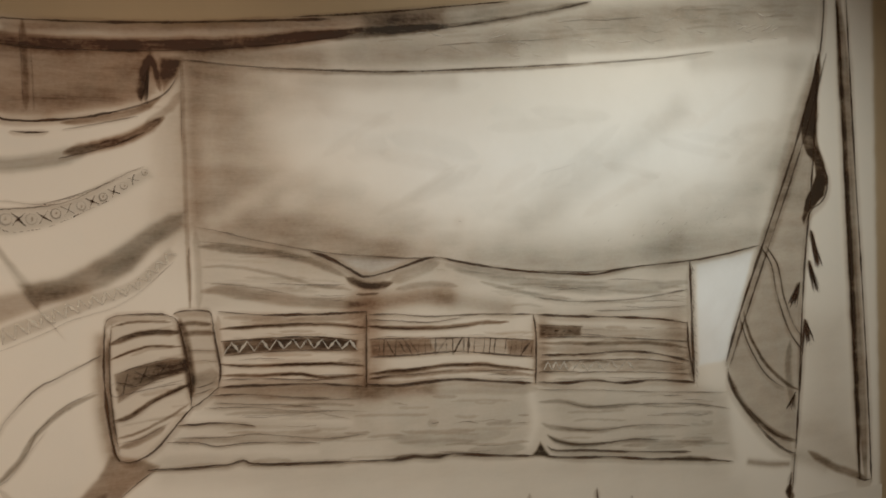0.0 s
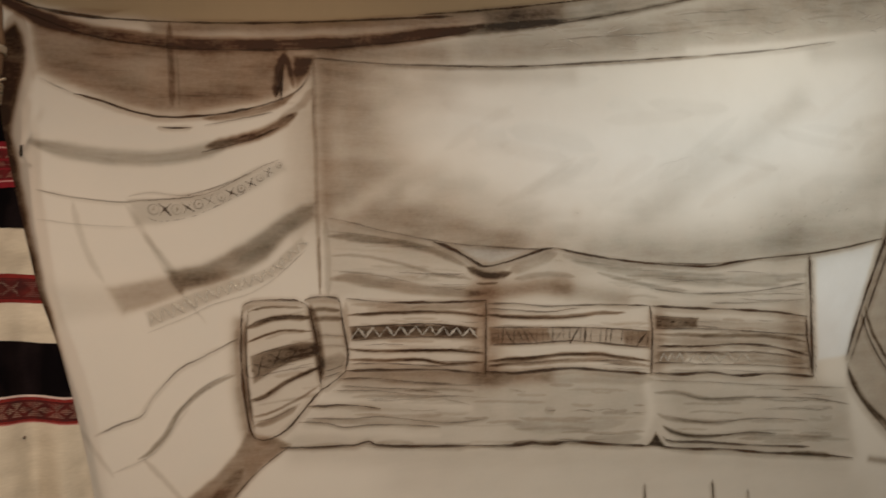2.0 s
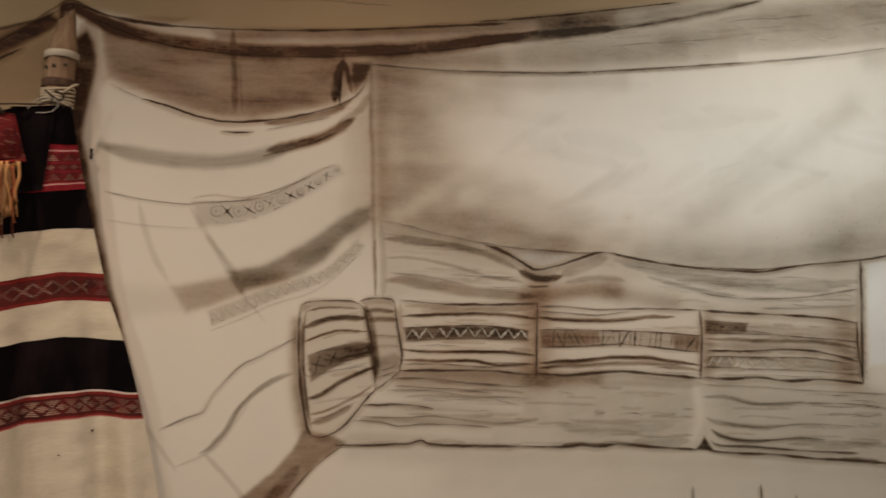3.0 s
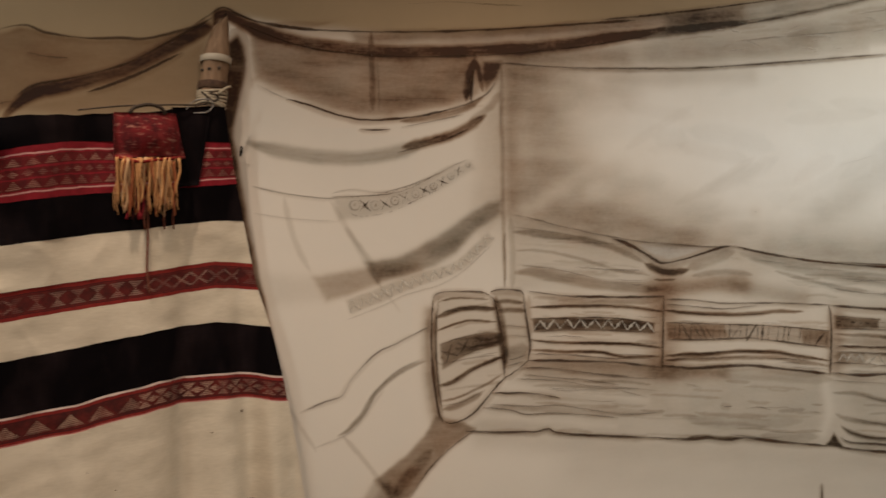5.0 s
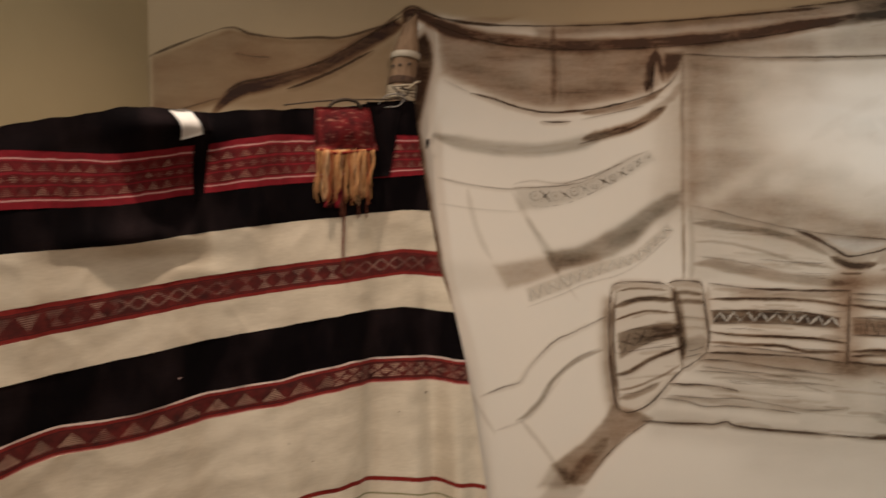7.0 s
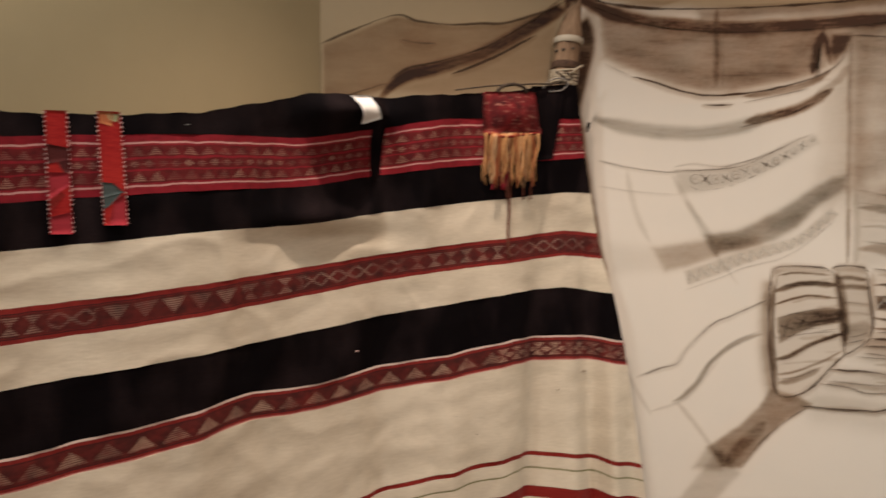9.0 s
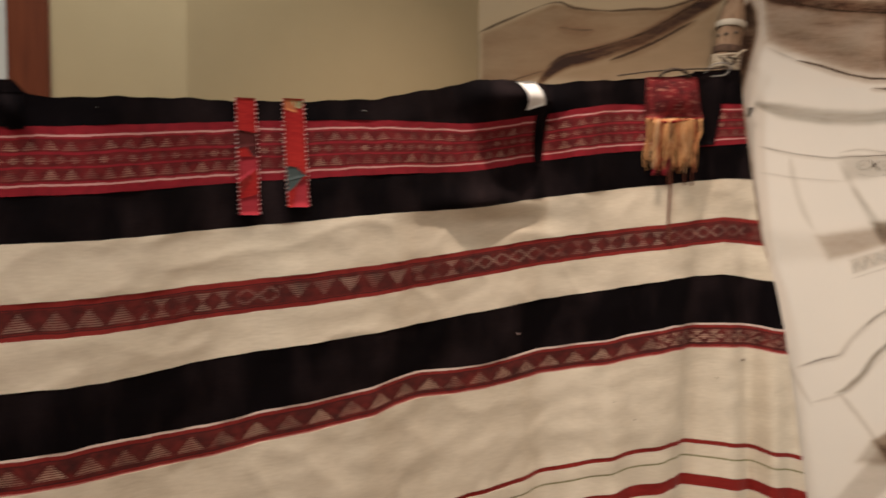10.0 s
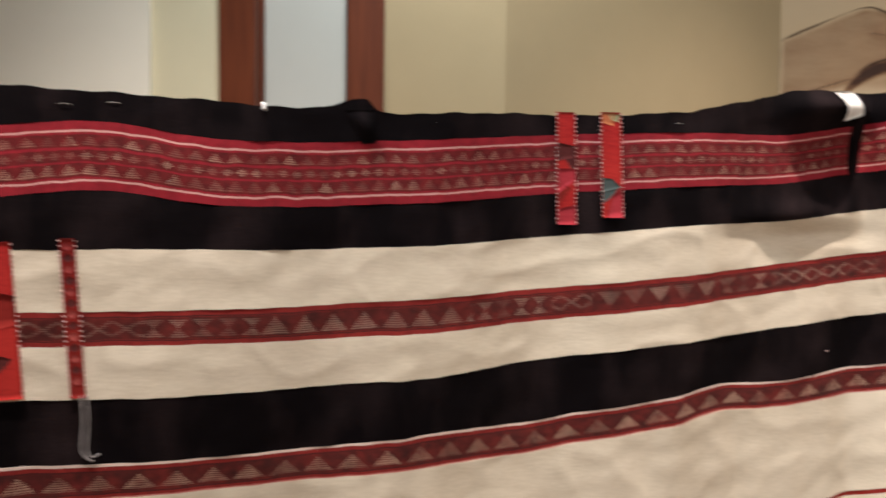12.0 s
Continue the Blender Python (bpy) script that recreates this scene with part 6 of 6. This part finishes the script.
# black patch stands in for the shade inside a fold near the bag
rug_patch("pleat", [(0.19, 1.792), (0.085, 1.802), (0.122, 1.60), (0.19, 1.592)], 0.005, M_BLACK, rug, "black patch for the shade in a fold of the red band", 10, 14, 0.004, 0.006)

rug_patch("pleat", [(1.905, 1.648), (1.842, 1.652), (1.838, 1.585), (1.868, 1.582)], 0.002, M_BLACK, rug, "black pleat hanging from the hem", 10, 12, 0.004, 0.016)
# another black patch in place of fold shade, below the tag
rug_patch("pleat", [(0.662, 1.690), (0.610, 1.698), (0.628, 1.535), (0.654, 1.532)], 0.001, M_BLACK, rug, "black patch for the shade in a fold of the red band", 10, 16, 0.004, 0.010)

# ---- wooden tent post beside the mural ----
post = thing("tent_post", "weathered pale wooden tent post bound with white tape and cord", "post")
LEAN = Vector((0.127, 0.0, 1.0))
FOOT = Vector((-1.098, -0.052, 0.0))


def on_post(z, angle=0.0, r=0.0):
    q = FOOT + LEAN * z
    return (q.x + math.cos(angle) * r, q.y + math.sin(angle) * r, q.z)


def post_shaft():
    bm = bmesh.new()
    rings = []
    heights = list(np.linspace(0, 1.7, 12)) + list(np.linspace(1.75, 2.03, 18))
    for z in heights:
        ring = []
        for a in np.linspace(0, 2 * math.pi, 20, endpoint=False):
            r = 0.035 * (1 + 0.09 * noise.noise(Vector((math.cos(a) * 1.2, math.sin(a) * 1.2, z * 3))) + 0.04 * math.sin(3 * a + z * 4))
            top = z + (0.020 * math.cos(a - 0.5) + 0.012 * noise.noise(Vector((a * 2, 4, 1))) if z > 1.99 else 0)
            ring.append(bm.verts.new(on_post(top, a, r * (1.0 if z < 1.945 else 1 - (z - 1.945) * 6.2) * (0.72 if 1.7 < a < 2.6 or (4.2 < a < 4.7 and z > 1.95) else 1.0))))
        rings.append(ring)
    for a, b in zip(rings, rings[1:]):
        for k in range(20):
            bm.faces.new((a[k], a[(k + 1) % 20], b[(k + 1) % 20], b[k]))
    bm.faces.new(rings[0]), bm.faces.new(rings[-1])
    return bm


def post_ring(z, height, proud, wobble=0.0):
    bm = bmesh.new()
    profile = [(-0.5, 0), (-0.42, 1), (0.42, 1), (0.5, 0)]
    loops = []
    for a in np.linspace(0, 2 * math.pi, 28, endpoint=False):
        loops.append([bm.verts.new(on_post(z + h * height + wobble * math.sin(a * 2 + z * 90) + 0.006 * math.cos(a + 2), a, 0.0385 + proud * p)) for h, p in profile])
    for i in range(28):
        a, b = loops[i], loops[(i + 1) % 28]
        for k in range(4):
            bm.faces.new((a[k], b[k], b[(k + 1) % 4], a[(k + 1) % 4]))
    return bm


part("shaft", post_shaft(), M_WOOD, post, "weathered pale wooden shaft with a broken top", True)
part("tape", post_ring(1.926, 0.018, 0.002), M_TAPE, post, "strip of white tape", True)
part("bark_ring", post_ring(1.857, 0.020, 0.001), M_BARK, post, "dark ring of bark", True)
for k in range(6):
    part("cord_turn", post_ring(1.842 - 0.007 * k, 0.006, 0.0018, 0.004), M_CORD, post, "turn of pale cotton cord", True)
for a, z in ((-1.9, 1.90), (-1.2, 1.903), (-2.5, 1.898)):
    q = on_post(z, a, 0.0375)
    knob = bmesh.new()
    bmesh.ops.create_icosphere(knob, subdivisions=2, radius=0.0045, matrix=Matrix.Translation(q))
    part("nail", knob, M_IRON, post, "dark nail head", True)
part("cord_end", tube([on_post(1.835, -1.2, 0.05), on_post(1.85, -0.9, 0.055), on_post(1.856, -0.6, 0.056)], 0.003), M_CORD, post, "loose end of cord", True)

rope = thing("rope", "thin dark rope tied to the wooden post above the rug", "rope")
part("strand", tube([on_post(1.83, -1.8, 0.052), on(0.10, 1.806, 0.006), on(0.20, 1.797, 0.006), on(0.32, 1.785, 0.008), on(0.43, 1.768, 0.002)], 0.0022, 6, 0.008, 0.2), M_ROPE, rope, "", True)
part("knot", tube([on_post(1.838, -2.0, 0.055), on_post(1.826, -1.7, 0.066), on_post(1.814, -1.4, 0.06), on_post(1.826, -1.2, 0.056), on_post(1.836, -1.6, 0.062)], 0.003, 6, 0.006, 0.2), M_ROPE, rope, "dark knot", True)
clip = thing("wire_clip", "bent wire clip holding the rug's corner to the rope", "clip")
part("wire", tube([on(0.145, 1.79, 0.01), on(0.13, 1.812, 0.014), on(0.10, 1.818, 0.016), on(0.085, 1.805, 0.016), on(0.10, 1.786, 0.014), on(0.13, 1.782, 0.012)], 0.0016, 6, 0.006), M_WIRE, clip, "", True)

hook = thing("wall_hook", "small dark iron hook fixed in the painted wall", "hook")
part("shank", tube([(-0.792, -0.001, 1.694), (-0.792, -0.022, 1.692), (-0.790, -0.030, 1.705)], 0.0028, 8, 0.005), M_IRON, hook, "", True)
part("plate", tube([(-0.794, -0.003, 1.682), (-0.792, -0.004, 1.708)], 0.0028, 8, 0.01, 0.3), M_IRON, hook, "", True)

# ---- tasselled bag ----
bag = thing("tasselled_bag", "small red woven bag with ochre fringe hung on the rug", "bag")
body = rug_patch("body", [(0.348, 1.768), (0.186, 1.776), (0.156, 1.674), (0.350, 1.660)], 0.012, M_POUCH, bag, "mottled dark red pouch", 14, 12, 0.004, 0.022)
part("handle", tube([on(0.312, 1.768, 0.02), on(0.30, 1.782, 0.022), on(0.265, 1.791, 0.022), on(0.235, 1.786, 0.022), on(0.22, 1.772, 0.02)], 0.0045, 8, 0.006, 0.15), M_ROPE, bag, "dark cord handle", True)
part("hem", tube([on(0.352, 1.662, 0.022), on(0.30, 1.652, 0.036), on(0.26, 1.657, 0.040), on(0.21, 1.664, 0.036), on(0.164, 1.668, 0.022)], 0.004, 8, 0.008, 0.3), M_RED, bag, "red corded hem", True)
for k in range(66):
    s = 0.346 - 0.142 * k / 65 + random.uniform(-0.005, 0.005)
    z0 = 1.660 + random.uniform(-0.004, 0.004)
    drop = random.uniform(0.090, 0.138)
    sway = random.uniform(-0.012, 0.014)
    curl = random.uniform(-0.006, 0.006)
    off = random.uniform(0.018, 0.044)
    strand = tube([on(s, z0, off), on(s + sway * 0.3 + curl, z0 - drop * 0.35, off - 0.002), on(s + sway * 0.7 - curl, z0 - drop * 0.7, off - 0.006), on(s + sway, z0 - drop, off - 0.008)],
                  random.uniform(0.0024, 0.0043), 6, 0.010, 0.3, 0.5)
    part("fringe_strand", strand, random.choice((M_RUST, M_OCHRE, M_OCHRE, M_STRAW)), bag, "", True)
for s in (0.275, 0.225, 0.20):
    part("string", tube([on(s, 1.56, 0.02), on(s + 0.006, 1.52, 0.016), on(s + 0.002, 1.49, 0.012)], 0.0025, 6, 0.01), M_STRING, bag, "thin brown string", True)

part("string", tube([on(0.272, 1.55, 0.016), on(0.270, 1.47, 0.010), on(0.274, 1.40, 0.009), on(0.270, 1.335, 0.009)], 0.003, 6, 0.01, 0.3), M_STRING, bag, "long brown string", True)

for k in range(9):
    s = 0.318 - 0.006 * k + random.uniform(-0.004, 0.004)
    part("tassel_strand", tube([on(s, 1.60, 0.016), on(s + random.uniform(-0.006, 0.006), 1.55, 0.013), on(s + random.uniform(-0.012, 0.012), 1.515, 0.010)], 0.0028, 6, 0.010, 0.3), random.choice((M_MADDER, M_PINK, M_MADDER)), bag, "", True)

# ---- paper tag ----
tag = thing("paper_tag", "blank white paper tag pinned to the rug's black hem", "tag")
rug_patch("sheet", [(0.744, 1.735), (0.676, 1.741), (0.642, 1.686), (0.712, 1.668)], 0.010, M_PAPER, tag, "", 8, 8, 0.0012, 0.002)
part("pin", tube([on(0.722, 1.736, 0.016), on(0.695, 1.739, 0.018)], 0.0018, 6), M_WIRE, tag, "", True)


# ---- woven straps hung on the rug ----
def strap(label, upper, lower, width, material, shapes):
    """A narrow strap from upper to lower, both (s, z), with woven shapes on it and a toothed white edging.
    Each shape is a material and corners (across -1 to 1, down 0 to 1)."""
    ob = thing("woven_strap", label, "strap", "straps on the rug")
    a, b = np.array(upper), np.array(lower)

    def place(across, down):
        q = a + (b - a) * down
        return (q[0] - across * width / 2, q[1])

    rug_patch("length", [place(-1, 0), place(1, 0), place(1, 1), place(-1, 1)], 0.006, material, ob, "", 8, 30, 0.005, 0.001)
    for cloth, corners in shapes:
        rug_patch("woven_shape", [place(*q) for q in corners], 0.0114, cloth, ob, "", 5, 5, 0.0012)
    bm = bmesh.new()
    count = int(abs(a[1] - b[1]) / 0.009)
    for i in range(count):
        for side in (-1, 1):
            q = place(side * 1.06, (i + 0.5) / count)
            bmesh.ops.create_icosphere(bm, subdivisions=1, radius=0.0024 * random.uniform(0.7, 1.1), matrix=Matrix.Translation(on(q[0], q[1], 0.010)))
    tagged(part("edging", bm, M_BEAD, ob, "white toothed edging", True), kind="stuff")
    return ob


strap("bright red woven strap with a dark waist and white edging", (1.400, 1.668), (1.392, 1.419), 0.042, M_STRAP, (
    (M_MADDER, [(-1, 0.27), (1, 0.30), (1, 0.40), (-1, 0.43)]),
    (M_MADDER, [(-0.2, 0.40), (1, 0.38), (1, 0.50), (0.5, 0.50)]),
    (M_PINK, [(-1, 0.50), (1, 0.50), (1, 0.60), (-1, 0.72)]),
    (M_RED, [(-0.9, 0.60), (0.5, 0.68), (-0.1, 0.74), (-0.9, 0.82)]),
    (M_PINK, [(-1, 0.86), (1, 0.82), (1, 1.0), (-1, 1.0)])))
strap("bright red woven strap with a grey green patch", (1.298, 1.670), (1.288, 1.436), 0.044, M_STRAP, (
    (M_RUST, [(-0.9, 0.01), (0.3, 0.01), (0.2, 0.13), (-0.9, 0.10)]),
    (M_OLIVE, [(-0.2, 0.02), (0.9, 0.02), (0.7, 0.09), (0.0, 0.08)]),
    (M_TEAL, [(-1, 0.62), (0.0, 0.63), (0.9, 0.71), (-1, 0.76)]),
    (M_TEAL, [(-1, 0.74), (0.6, 0.72), (-0.4, 0.82), (-1, 0.86)]),
    (M_PINK, [(0.0, 0.78), (1, 0.72), (1, 1.0), (-0.6, 1.0)])))
strap("narrow dark red patterned strap across cream bands", (2.430, 1.392), (2.412, 1.096), 0.026, M_RED, tuple(
    (M_MADDER if k % 2 else M_ROSE, [(0, 0.02 + k * 0.07), (0.75, 0.05 + k * 0.07), (0, 0.08 + k * 0.07), (-0.75, 0.05 + k * 0.07)]) for k in range(13)))
strap("broad bright red strap across cream bands", (2.548, 1.386), (2.528, 1.100), 0.046, M_STRAP, (
    (M_RED, [(-1, 0.30), (1, 0.34), (1, 0.52), (-1, 0.56)]),
    (M_MADDER, [(-1, 0.70), (0.4, 0.74), (-0.2, 0.80), (-1, 0.84)])))

thread = thing("thread", "loose white thread hanging over the black band", "thread")
for shift, end in ((0.0, 0.976), (0.011, 0.99)):
    part("strand", tube([on(2.408 - shift, 1.10, 0.010), on(2.405 - shift, 1.05, 0.009), on(2.408 - shift, 1.0, 0.009), on(2.400 - shift, 0.984, 0.009), on(2.386 - shift, end, 0.009)], 0.0020, 6, 0.006, 0.3), M_THREAD, thread, "", True)

for s, z, w in ((2.432, 1.636, 0.022), (2.347, 1.642, 0.022), (1.707, 1.632, 0.008), (1.133, 1.650, 0.016), (2.25, 1.50, 0.004)):
    pin = thing("pin", "small pale metal pin stuck in the black hem", "pin", "pins in the hem")
    part("wire", tube([on(s - w / 2, z, 0.0035), on(s, z + 0.001, 0.005), on(s + w / 2, z, 0.0035)], 0.0006, 6, 0.005), M_WIRE, pin, "", True)
peg = thing("peg", "small white plastic peg on the rug's hem", "peg")
part("body", tube([on(2.072, 1.655, 0.006), on(2.072, 1.640, 0.009)], 0.0042, 8, 0.004), M_PAPER, peg, "", True)

for s, z, r in ((0.007, 1.007, 0.0045), (0.10, 0.965, 0.0025), (0.43, 0.925, 0.0025), (0.36, 0.87, 0.002), (0.70, 1.115, 0.003), (1.62, 1.32, 0.002)):
    dot = tube([on(s, z + r * 0.6, 0.0030), on(s, z - r * 0.6, 0.0030)], r, 7, r * 0.5, 0.4)
    part("stain", dot, M_BARK if z < 1.05 else M_BEAD, rug, "small stain on the weave", True)
